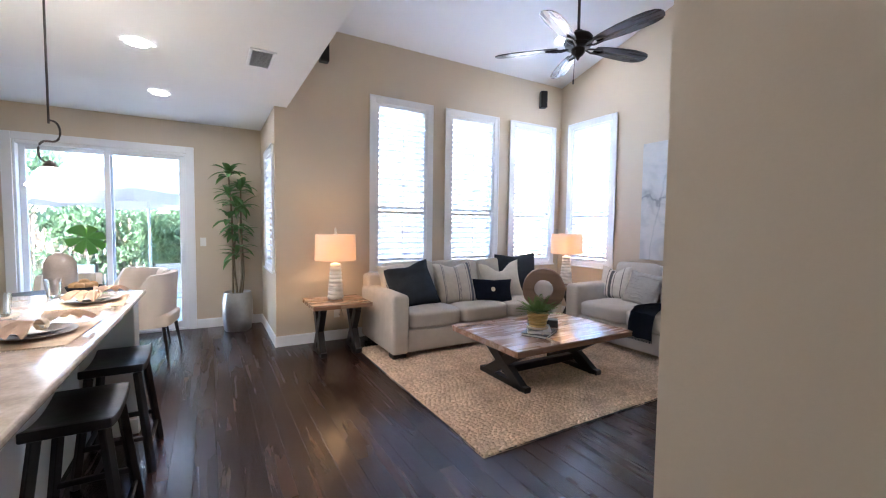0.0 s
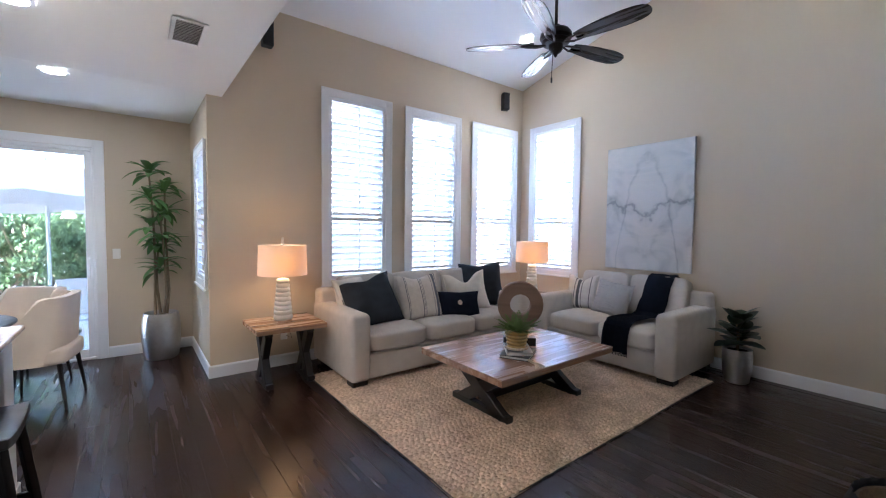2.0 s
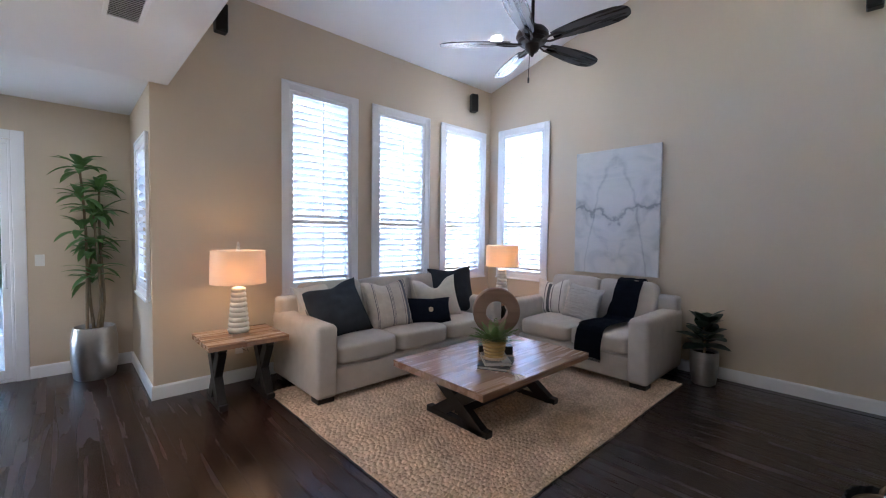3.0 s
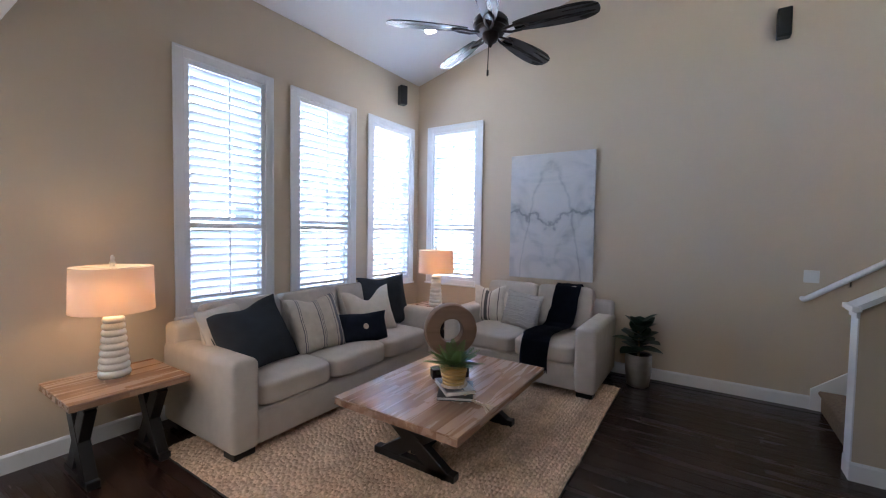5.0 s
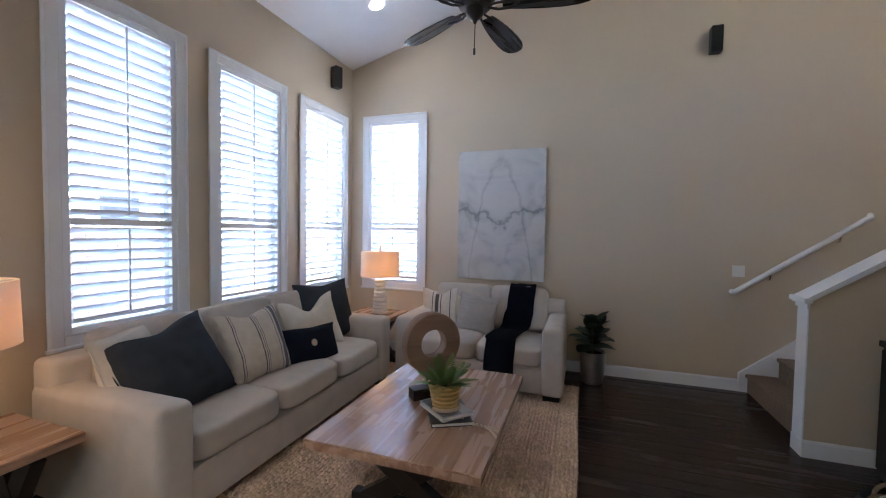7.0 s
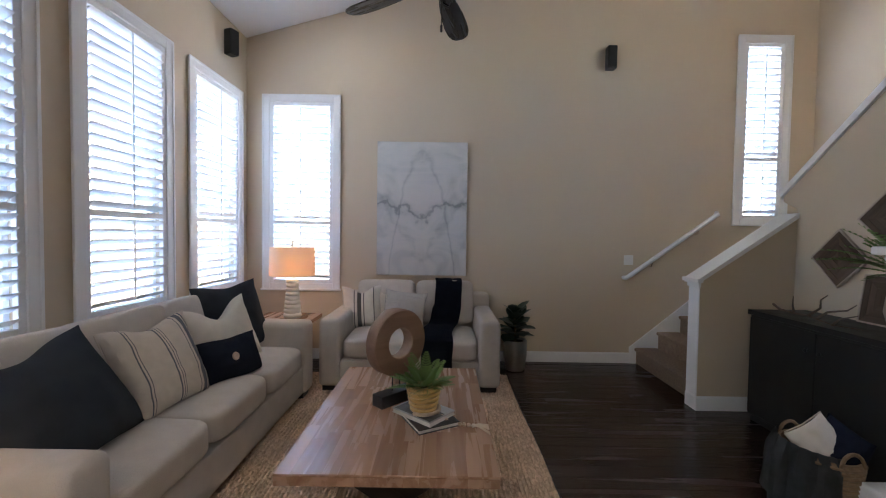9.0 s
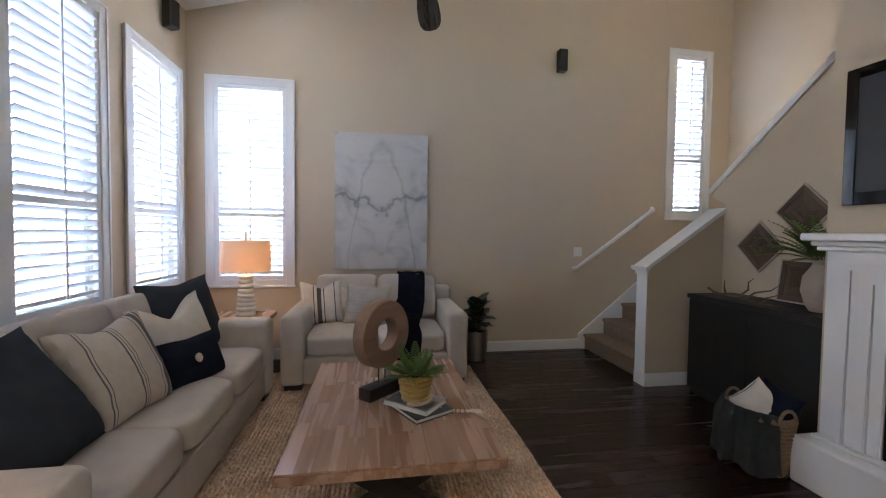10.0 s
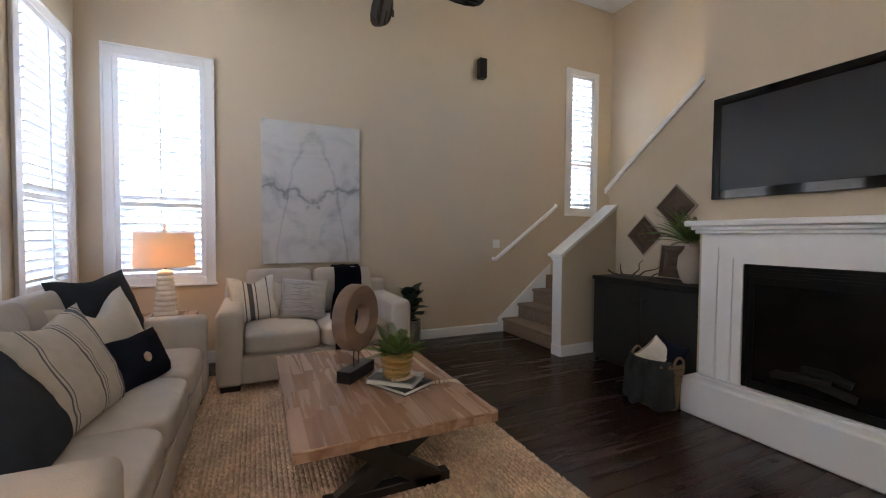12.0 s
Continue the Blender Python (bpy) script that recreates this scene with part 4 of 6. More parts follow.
def table(name, m, lx, ly, h, thick, inset, label, category, boards, stretcher):
    t = thing(name, m, label, category)
    n, staves = boards, max(2, round(lx / 0.42))
    random.seed(boards)
    for i in range(n):
        a, b = -ly / 2 + ly * i / n, -ly / 2 + ly * (i + 1) / n
        cuts = [-lx / 2] + sorted(lx * (k / staves - 0.5) + random.uniform(-0.3, 0.3) * lx / staves for k in range(1, staves)) + [lx / 2]
        for p, q in zip(cuts, cuts[1:]):
            lift = random.uniform(0.0, 0.0006)
            part("stave", box(p, q, a, b, h - thick - lift, h + lift, 0.0), OAK, t)
    e = 0.007
    for sy in (-1, 1):
        part("edge_strip", tube([(-lx / 2, sy * (ly / 2 - e * 0.6), h - e), (lx / 2, sy * (ly / 2 - e * 0.6), h - e)], e, 8), OAK, t, smooth=True)
    for sx in (-1, 1):
        part("edge_strip", tube([(sx * (lx / 2 - e * 0.6), -ly / 2, h - e), (sx * (lx / 2 - e * 0.6), ly / 2, h - e)], e, 8), OAK, t, smooth=True)
    ht = h - thick
    for x in (-lx / 2 + inset, lx / 2 - inset):
        y0, y1 = -ly / 2 + 0.19 * ly + 0.02, ly / 2 - 0.19 * ly - 0.02
        x_leg(t, x, y0, y1, ht - 0.04)
        part("top_rail", box(x - 0.036, x + 0.036, y0 - 0.03, y1 + 0.03, ht - 0.05, ht - 0.001, 0.004, None, 1), BLACKWOOD, t)
    if stretcher:
        part("stretcher", box(-lx / 2 + inset, lx / 2 - inset, -0.035, 0.035, 0.05 + 0.02, 0.14, 0.005, None, 1), BLACKWOOD, t)
    return t


table("coffee_table", pose(3.945, 4.22, 0.014), 1.47, 1.015, 0.457, 0.055, 0.27, "acacia topped coffee table on black crossed trestles", "coffee table", 14, True)
table("side_table", pose(2.346, 5.935, 0.0), 0.66, 0.61, 0.60, 0.045, 0.13, "acacia topped side table with black crossed legs", "side table", 7, False)
table("side_table", pose(5.82, 5.70, 0.0), 0.62, 0.62, 0.62, 0.045, 0.13, "acacia topped side table in the room corner", "side table", 7, False)


def table_lamp(m, label, watts):
    l = thing("table_lamp", m, label, "lamp")
    part("base_plate", lathe([(0.001, 0), (0.085, 0.0), (0.088, 0.01), (0.088, 0.022), (0.08, 0.026), (0.001, 0.026)], 32), CHROME, l, "clear polished base", True)
    prof = [(0.001, 0.026)]
    n = 9
    for k in range(n):
        z = 0.026 + 0.41 * k / n
        r = 0.092 - 0.034 * k / n
        dz = 0.41 / n
        prof += [(r - 0.010, z + 0.001), (r - 0.001, z + dz * 0.18), (r + 0.002, z + dz * 0.5), (r - 0.003, z + dz * 0.82), (r - 0.012, z + dz * 0.98)]
    prof += [(0.03, 0.44), (0.012, 0.445), (0.001, 0.445)]
    part("body", lathe(prof, 36), CERAMIC, l, "ridged cream ceramic body", True)
    part("neck", lathe([(0.001, 0.44), (0.011, 0.44), (0.011, 0.70), (0.001, 0.70)], 12), CHROME, l)
    bm = bmesh.new()
    n, r0, r1, z0, z1 = 48, 0.236, 0.228, 0.475, 0.775
    ring = [[bm.verts.new((r * math.cos(2 * math.pi * i / n), r * math.sin(2 * math.pi * i / n), z)) for i in range(n)] for r, z in ((r0, z0), (r1, z1))]
    for i in range(n):
        bm.faces.new((ring[0][i], ring[0][(i + 1) % n], ring[1][(i + 1) % n], ring[1][i]))
    part("shade", bm, SHADE, l, "cream linen drum shade", True)
    bm = bmesh.new()
    for a in range(3):
        tube([(0, 0, 0.755), (0.226 * math.cos(a * 2.094), 0.226 * math.sin(a * 2.094), 0.765)], 0.003, 5, bm)
    part("spider", bm, CHROME, l)
    part("finial", lathe([(0.001, 0.757), (0.012, 0.758), (0.02, 0.775), (0.012, 0.785), (0.018, 0.80), (0.010, 0.815), (0.014, 0.83), (0.008, 0.85), (0.001, 0.855)], 16), CERAMIC, l, smooth=True)
    bulb("lamp_bulb", m.translation + Vector((0, 0, 0.58)), watts)
    return l


LAMP_W = 0.21
table_lamp(pose(2.335, 5.945, 0.601), "ridged ceramic table lamp, lit, on the side table", LAMP_W)
table_lamp(pose(5.765, 5.60, 0.621), "ridged ceramic table lamp, lit, in the corner", LAMP_W)
cord = thing("lamp_cord", pose(0, 0, 0), "thin dark lamp cord hanging to an outlet", "cord")
part("cable", tube([(2.40, 6.33, 0.60), (2.42, 6.36, 0.48), (2.52, 6.37, 0.40), (2.55, 6.37, 0.30), (2.49, 6.37, 0.34)], 0.004, 6), BLACK, cord)


def painting():
    p = thing("painting", pose(E_X - 0.001, 4.252, 1.055), "pale grey marbled abstract canvas painting", "painting")
    part("canvas", box(-0.042, -0.006, -0.546, 0.546, 0, 1.616, 0.004, None, 1), ART, p)
    for a in ((-0.52, 0.52, 0.03, 0.07), (-0.52, 0.52, 1.53, 1.57), (-0.54, -0.50, 0.08, 1.52), (0.50, 0.54, 0.08, 1.52)):
        part("stretcher_bar", box(-0.0055, -0.0005, a[0], a[1], a[2], a[3]), BEAD, p)


painting()


def speaker(m, label):
    s = thing("wall_speaker", m, label, "speaker")
    part("cabinet", box(-0.055, 0.055, -0.12, -0.015, 0.0, 0.27, 0.012), BLACK, s)
    part("grille", box(-0.048, 0.048, -0.128, -0.1205, 0.01, 0.26, 0.004, None, 1), mat("speaker_cloth", (0.018, 0.018, 0.019), 0.9, 0, 0.1, 30, 0.6, 300, 0.001), s, "black cloth grille")
    part("mount", box(-0.02, 0.02, -0.015, 0.0, 0.09, 0.18), BLACK, s)


speaker(pose(2.305, N_Y, 3.465, 0, 0, 0), "black wall speaker mounted above the side table")
speaker(pose(5.92, N_Y - 0.02, 3.47, 0, 0, -22), "black wall speaker mounted beside the room corner")
speaker(pose(E_X, 2.015, 3.55, 0, 0, -90), "black wall speaker mounted high beside the stairs")


def fan():
    f = thing("ceiling_fan", pose(4.155, 4.035, -0.08), "dark ceiling fan with five blades, at rest", "ceiling fan")
    zc = slope(4.035) + 0.08
    part("canopy", lathe([(0.001, zc + 0.02), (0.07, zc + 0.02), (0.07, zc - 0.03), (0.03, zc - 0.075), (0.001, zc - 0.075)], 24), BRONZE, f, smooth=True)
    part("downrod", lathe([(0.001, 3.40), (0.014, 3.40), (0.014, zc - 0.06), (0.001, zc - 0.06)], 12), BRONZE, f, smooth=True)
    part("motor", lathe([(0.001, 3.45), (0.035, 3.45), (0.05, 3.42), (0.115, 3.40), (0.135, 3.375), (0.14, 3.34), (0.12, 3.32), (0.125, 3.31), (0.11, 3.285), (0.07, 3.275), (0.001, 3.275)], 36), BRONZE, f, smooth=True)
    part("switch_cup", lathe([(0.001, 3.275), (0.065, 3.275), (0.062, 3.24), (0.045, 3.215), (0.02, 3.20), (0.012, 3.18), (0.001, 3.17)], 28), BRONZE, f, smooth=True)
    part("pull_chain", tube([(-0.06, -0.02, 3.25), (-0.075, -0.02, 2.975)], 0.0035, 5), BRONZE, f)
    part("chain_fob", lathe([(0.001, 2.925), (0.008, 2.93), (0.008, 2.97), (0.001, 2.975)], 10, at=(-0.075, -0.02, 0)), BLACK, f)
    prof = [(0.19, 0.045), (0.24, 0.058), (0.33, 0.072), (0.46, 0.086), (0.60, 0.092), (0.70, 0.086), (0.765, 0.068), (0.795, 0.042), (0.805, 0.015)]
    for k in range(5):
        m = pose(0, 0, 3.295, 0, 0, 59.5 + 72 * k) @ pose(0, 0, 0, -11)
        bm = prism([(x, w) for x, w in prof] + [(x, -w) for x, w in reversed(prof)], "z", -0.004, 0.004)
        blade = part("blade", bm, BLADE, f, "dark stained blade", m=m)
        bm = bmesh.new()
        tube([(0.09, -0.01, -0.012), (0.16, -0.03, -0.018), (0.24, -0.035, -0.012), (0.30, 0.0, -0.010), (0.24, 0.035, -0.012), (0.16, 0.03, -0.018), (0.09, 0.01, -0.012)], 0.009, 6, bm)
        part("blade_iron", bm, BRONZE, blade, smooth=True)


fan()


def leaf_mesh(length, width, fold=0.2, bend=0.4, n=7, bm=None, m=None, tip=1.0):
    """One leaf along local x that droops at the end."""
    bm = bm or bmesh.new()
    rows = []
    for i in range(n + 1):
        s = i / n
        w = width / 2 * math.sin(math.pi * min(1, (0.08 + 0.92 * s)) ** tip) ** 0.8 if i < n else 0.0005
        x, z = length * s * (1 - 0.25 * bend * s), -bend * length * s * s * 0.6
        pts = [(x, -w, z + fold * w), (x, 0, z), (x, w, z + fold * w)]
        rows.append([bm.verts.new(m @ Vector(p) if m is not None else p) for p in pts])
    for a, b in zip(rows, rows[1:]):
        for k in range(2):
            bm.faces.new((a[k], a[k + 1], b[k + 1], b[k]))
    return bm


def tall_plant():
    random.seed(4)
    p = thing("potted_plant", pose(1.385, 7.535, 0) @ Matrix.Diagonal((1.05, 1.05, 1.07, 1)), "tall cane palm in a silver metal pot", "plant")
    part("pot", lathe([(0.001, 0), (0.15, 0.0), (0.165, 0.02), (0.185, 0.18), (0.185, 0.38), (0.165, 0.50), (0.155, 0.505), (0.15, 0.48), (0.15, 0.44), (0.001, 0.44)], 36), STEEL, p, "hammered silver pot", True)
    part("soil", lathe([(0.001, 0.445), (0.148, 0.445), (0.148, 0.455), (0.001, 0.46)], 24), SOIL, p)
    for a, (dx, dy, top) in enumerate(((-0.06, 0.02, 2.05), (0.02, -0.03, 1.62), (0.06, 0.03, 1.88), (0.0, 0.05, 1.22))):
        pts = [(dx * 0.9, dy * 0.9, 0.45)] + [(dx * (1 + 0.5 * s) + 0.03 * math.sin(3 * s + a), dy * (1 + 0.5 * s) + 0.02 * math.cos(4 * s + a), 0.45 + (top - 0.45) * s) for s in (0.2, 0.4, 0.6, 0.8, 1.0)]
        part("cane", tube(pts, 0.015, 8, None, 0.009), STEM, p, smooth=True)
        end = Vector(pts[-1])
        tiers = [(end.z, 14), (end.z - 0.28, 11), (end.z - 0.58, 9)] if top > 1.5 else [(end.z, 13), (end.z - 0.25, 8)]
        for z, cnt in tiers:
            bm = bmesh.new()
            for k in range(cnt):
                ang = 360 * k / cnt + random.uniform(-20, 20)
                m = pose(end.x * 0.9, end.y * 0.9, z + random.uniform(-0.06, 0.03), 0, 0, ang) @ pose(0, 0, 0, 0, random.uniform(-60, 0))
                leaf_mesh(random.uniform(0.20, 0.31), random.uniform(0.06, 0.09), 0.25, random.uniform(0.5, 1.1), 6, bm, m)
            part("leaf_tuft", bm, LEAF, p, "glossy green strap leaves")


tall_plant()


def fig_plant():
    random.seed(9)
    p = thing("potted_plant", pose(6.09, 3.135, 0) @ Matrix.Diagonal((1.1, 1.1, 1.12, 1)), "dark leafy plant in a hammered silver pot", "plant")
    part("pot", lathe([(0.001, 0), (0.085, 0.0), (0.10, 0.012), (0.118, 0.14), (0.122, 0.26), (0.118, 0.315), (0.110, 0.315), (0.108, 0.28), (0.001, 0.28)], 32), STEEL, p, "hammered silver pot", True)
    part("soil", lathe([(0.001, 0.28), (0.107, 0.28), (0.106, 0.29), (0.001, 0.295)], 20), SOIL, p)
    part("stem", tube([(0, 0, 0.28), (0.01, 0.0, 0.4), (0.0, 0.01, 0.55)], 0.012, 8), STEM, p)
    for k in range(24):
        s = k / 23
        m = pose(0.008 * s, 0, 0.34 + 0.24 * s, 0, 0, 137.5 * k) @ pose(0, 0, 0, 0, -12 - 52 * s + random.uniform(-10, 10))
        part("leaf", leaf_mesh(random.uniform(0.22, 0.29) * (1.05 - 0.3 * s), random.uniform(0.17, 0.22) * (1.05 - 0.25 * s), 0.12, 0.35, 9), DARKLEAF, p, smooth=True, m=m)


fig_plant()

# ---- coffee table top ----
TOP = 0.4715
bk = thing("book", pose(3.775, 4.065, TOP, 0, 0, -62), "black hardcover book lying on the coffee table", "book")
part("cover", box(-0.125, 0.125, -0.165, 0.165, 0.0, 0.004), BLACK, bk)
part("page_block", box(-0.12, 0.118, -0.16, 0.16, 0.0045, 0.022), PAPER, bk)
part("top_cover", box(-0.125, 0.125, -0.165, 0.165, 0.0225, 0.0265), BLACK, bk)
bk = thing("book", pose(3.785, 4.085, TOP + 0.027, 0, 0, -40), "pale grey picture book on the black book", "book")
part("page_block", box(-0.105, 0.105, -0.145, 0.145, 0.003, 0.022), PAPER, bk)
part("cover", box(-0.11, 0.11, -0.15, 0.15, 0.0225, 0.0255), mat("grey_print", (0.42, 0.42, 0.43), 0.4, 0, 0.5, 9, 0.0), bk, "grey printed cover")
part("back_cover", box(-0.11, 0.11, -0.15, 0.15, 0.0, 0.0025), PAPER, bk)
part("cover_photo", box(-0.10, 0.03, -0.14, 0.14, 0.0257, 0.0262), mat("dark_print", (0.10, 0.10, 0.105), 0.4, 0, 0.7, 26, 0.0), bk, "dark printed photograph")


def fern():
    random.seed(3)
    p = thing("potted_plant", pose(3.77, 4.085, TOP + 0.053), "green fern in a ribbed gold pot", "plant")
    prof = [(0.001, 0.0), (0.070, 0.0)]
    for k in range(5):
        z, r = 0.004 + 0.030 * k, 0.076 + 0.006 * k
        prof += [(r - 0.004, z), (r + 0.005, z + 0.010), (r + 0.005, z + 0.019), (r - 0.003, z + 0.028)]
    prof += [(0.102, 0.158), (0.098, 0.160), (0.094, 0.140), (0.001, 0.138)]
    part("pot", lathe(prof, 36), GOLD, p, "ribbed gold pot", True)
    part("soil", lathe([(0.001, 0.135), (0.084, 0.136), (0.001, 0.14)], 16), SOIL, p)
    for k in range(34):
        bm = bmesh.new()
        ln, ang = random.uniform(0.10, 0.20), random.uniform(0, 360)
        m = pose(0.03 * math.cos(radians(ang)), 0.03 * math.sin(radians(ang)), 0.14, 0, 0, ang) @ pose(0, 0, 0, 0, random.uniform(-78, -18))
        tube([m @ Vector((ln * s, 0, -0.28 * ln * s * s)) for s in (0, 0.25, 0.5, 0.75, 1)], 0.0018, 4, bm, 0.0006)
        for i in range(11):
            s = 0.18 + 0.8 * i / 10
            wl = 0.042 * math.sin(math.pi * (0.15 + 0.8 * s)) + 0.006
            for sd in (-1, 1):
                leaf_mesh(wl, 0.011, 0.1, 0.4, 2, bm, m @ pose(ln * s, 0, -0.28 * ln * s * s, 0, 0, sd * 62))
        part("frond", bm, FERN, p)


fern()


def ring_sculpture():
    r = thing("ring_sculpture", pose(4.02, 4.275, TOP, 0, 0, -44), "carved wooden ring on a black block stand", "sculpture")
    part("stand", box(-0.15, 0.15, -0.05, 0.05, 0.0, 0.075, 0.004), BLACKWOOD, r, "black block base")
    for x in (-0.03, 0.03):
        part("rod", tube([(x, 0, 0.07), (x, 0, 0.20)], 0.004, 6), BLACK, r)
    bm = bmesh.new()
    n, ro, ri, t = 56, 0.212, 0.095, 0.042
    rows = []
    for i in range(n):
        a = 2 * math.pi * i / n
        k = 1 + 0.02 * noise.noise(Vector((math.cos(a) * 1.5, math.sin(a) * 1.5, 5)))
        prof = [(ri, -t), (ri + 0.006, -t - 0.006), (ro - 0.008, -t - 0.006), (ro, -t + 0.004), (ro, t - 0.004), (ro - 0.008, t + 0.006), (ri + 0.006, t + 0.006), (ri, t)]
        rows.append([bm.verts.new((q * k * math.cos(a), y, 0.385 + q * k * math.sin(a))) for q, y in prof])
    for i in range(n):
        a, b = rows[i], rows[(i + 1) % n]
        for k in range(8):
            bm.faces.new((a[k], a[(k + 1) % 8], b[(k + 1) % 8], b[k]))
    part("ring", bm, RINGWOOD, r, "weathered wooden ring", True)


ring_sculpture()


def bead_garland():
    g = thing("bead_garland", pose(0, 0, 0), "pale wooden bead garland with a jute tassel", "garland")
    random.seed(5)
    pts = []
    for k in range(26):
        a = radians(150 + 9.5 * k)
        pts.append((3.77 + 0.093 * math.cos(a), 4.085 + 0.093 * math.sin(a), TOP + 0.064))
    for k in range(9):
        s = k / 8
        pts.append((3.72 - 0.05 * s, 4.0 - 0.20 * s, TOP + max(0.012, 0.064 - 0.16 * s)))
    bm = lathe([(0.0008, -0.0115), (0.0085, -0.008), (0.012, 0), (0.0085, 0.008), (0.0008, 0.0115)], 10)
    first = part("bead", bm, BEAD, g, smooth=True, m=Matrix.Translation(pts[0]))
    for p in pts[1:]:
        o = new("bead", first.data)
        o.parent, o.matrix_basis = g, Matrix.Translation(p)
    end = Vector(pts[-1])
    bm = bmesh.new()
    for k in range(16):
        a = random.uniform(-0.7, 0.7)
        tube([end, end + Vector((0.03 * a - 0.01, -0.03, 0.006)), end + Vector((0.09 * a - 0.03, -0.085, -0.006))], 0.0035, 4, bm)
    part("tassel", bm, BEAD, g, "frayed jute tassel")


bead_garland()


# ---- console corner ----
def console():
    c = thing("console_cabinet", pose(4.275, 1.10, 0) @ Matrix.Diagonal((1, 1, 1.045, 1)), "low charcoal wooden console cabinet under the stairs", "cabinet")
    part("body", box(-0.62, 0.62, -0.245, 0.235, 0.05, 0.865, 0.004, None, 1), CONSOLE, c)
    part("top", box(-0.64, 0.64, -0.25, 0.25, 0.866, 0.905, 0.006), CONSOLE, c)
    part("plinth", box(-0.60, 0.60, -0.23, 0.22, 0.0, 0.049), BLACK, c)
    for x0, x1, hx in ((-0.61, -0.003, -0.05), (0.003, 0.61, 0.06)):
        d = part("door", box(x0, x1, 0.236, 0.248, 0.07, 0.85, 0.004, None, 1), CONSOLE, c)
        part("handle", lathe([(0.001, 0), (0.008, 0.0), (0.008, 0.012), (0.014, 0.02), (0.012, 0.028), (0.001, 0.03)], 14), BLACK, d, m=pose(hx, 0.248, 0.72, -90))


console()


def wood_panel(x, z, size, spin, label, y=STAIR_Y + 0.002, lean=0):
    """A framed square of reclaimed boards laid in four triangles."""
    p = thing("wooden_wall_panel", pose(x, y, z, lean, 0, 0) @ pose(0, 0, 0, 0, spin, 0), label, "wall art")
    h = size / 2
    part("backing", box(-h, h, 0.0, 0.012, -h, h), DIAW, p)
    n = 4
    for q in range(4):
        for k in range(n):
            a, b = h * k / n + 0.001, h * (k + 1) / n - 0.001
            part("slat", prism([(-a, -a), (-b, -b), (b, -b), (a, -a)], "y", 0.0125, 0.018 + 0.001 * (k % 2)), DIAW, p, m=pose(0, 0, 0, 0, 90 * q, 0))
    bm = bmesh.new()
    for a in ((-h - 0.012, -h, -h - 0.012, h + 0.012), (h, h + 0.012, -h - 0.012, h + 0.012), (-h, h, h, h + 0.012), (-h, h, -h - 0.012, -h)):
        box(a[0], a[1], 0.0, 0.025, a[2], a[3], 0.002, bm, 1)
    part("frame", bm, VASEM, p, "pale thin wooden frame")


wood_panel(4.64, 1.405, 0.31, 45, "diamond panel of reclaimed wood on the wall")
wood_panel(4.268, 1.71, 0.31, 45, "diamond panel of reclaimed wood beside the chimney")
wood_panel(4.21, 1.13, 0.33, 0, "square panel of reclaimed wood standing on the console", STAIR_Y + 0.07, 8)


def vase_fern():
    random.seed(8)
    p = thing("vase", pose(3.93, 1.08, 0.947) @ Matrix.Diagonal((1, 1, 1.06, 1)), "clay vase with green fern fronds on the console", "vase")
    part("body", lathe([(0.001, 0), (0.07, 0.0), (0.10, 0.05), (0.125, 0.14), (0.115, 0.24), (0.075, 0.30), (0.06, 0.33), (0.07, 0.36), (0.062, 0.36), (0.052, 0.33), (0.06, 0.2), (0.001, 0.1)], 32), VASEM, p, smooth=True)
    for k in range(34):
        bm = bmesh.new()
        ln, ang = random.uniform(0.26, 0.44), random.uniform(0, 360)
        m = pose(0.02 * math.cos(radians(ang)), 0.02 * math.sin(radians(ang)), 0.34, 0, 0, ang) @ pose(0, 0, 0, 0, random.uniform(-85, -25))
        tube([m @ Vector((ln * s, 0, -0.5 * ln * s * s)) for s in (0, 0.25, 0.5, 0.75, 1)], 0.002, 4, bm, 0.0006)
        for i in range(13):
            s = 0.2 + 0.78 * i / 12
            wl = 0.055 * math.sin(math.pi * (0.15 + 0.8 * s)) + 0.006
            for sd in (-1, 1):
                leaf_mesh(wl, 0.014, 0.1, 0.4, 2, bm, m @ pose(ln * s, 0, -0.5 * ln * s * s, 0, 0, sd * 62))
        part("frond", bm, FERN, p)


vase_fern()
br = thing("branch", pose(0.03, 0, 0.042), "bare twisted branch lying on the console", "branch")
for _p in ([(4.78, 1.22, 0.97), (4.72, 1.21, 0.935), (4.60, 1.20, 0.925), (4.45, 1.22, 0.935), (4.36, 1.25, 0.93), (4.22, 1.26, 0.915), (4.05, 1.22, 0.918)],
           [(4.45, 1.22, 0.935), (4.40, 1.18, 1.0), (4.42, 1.16, 1.06), (4.38, 1.15, 1.10)], [(4.36, 1.25, 0.93), (4.30, 1.22, 0.99), (4.20, 1.18, 1.02), (4.12, 1.2, 1.07)],
           [(4.60, 1.20, 0.925), (4.66, 1.16, 0.98), (4.68, 1.14, 1.05)], [(4.22, 1.26, 0.915), (4.15, 1.28, 0.97), (4.05, 1.26, 1.01)]):
    part("twig", tube(_p, 0.010, 7, None, 0.003), LOGM, br, smooth=True)


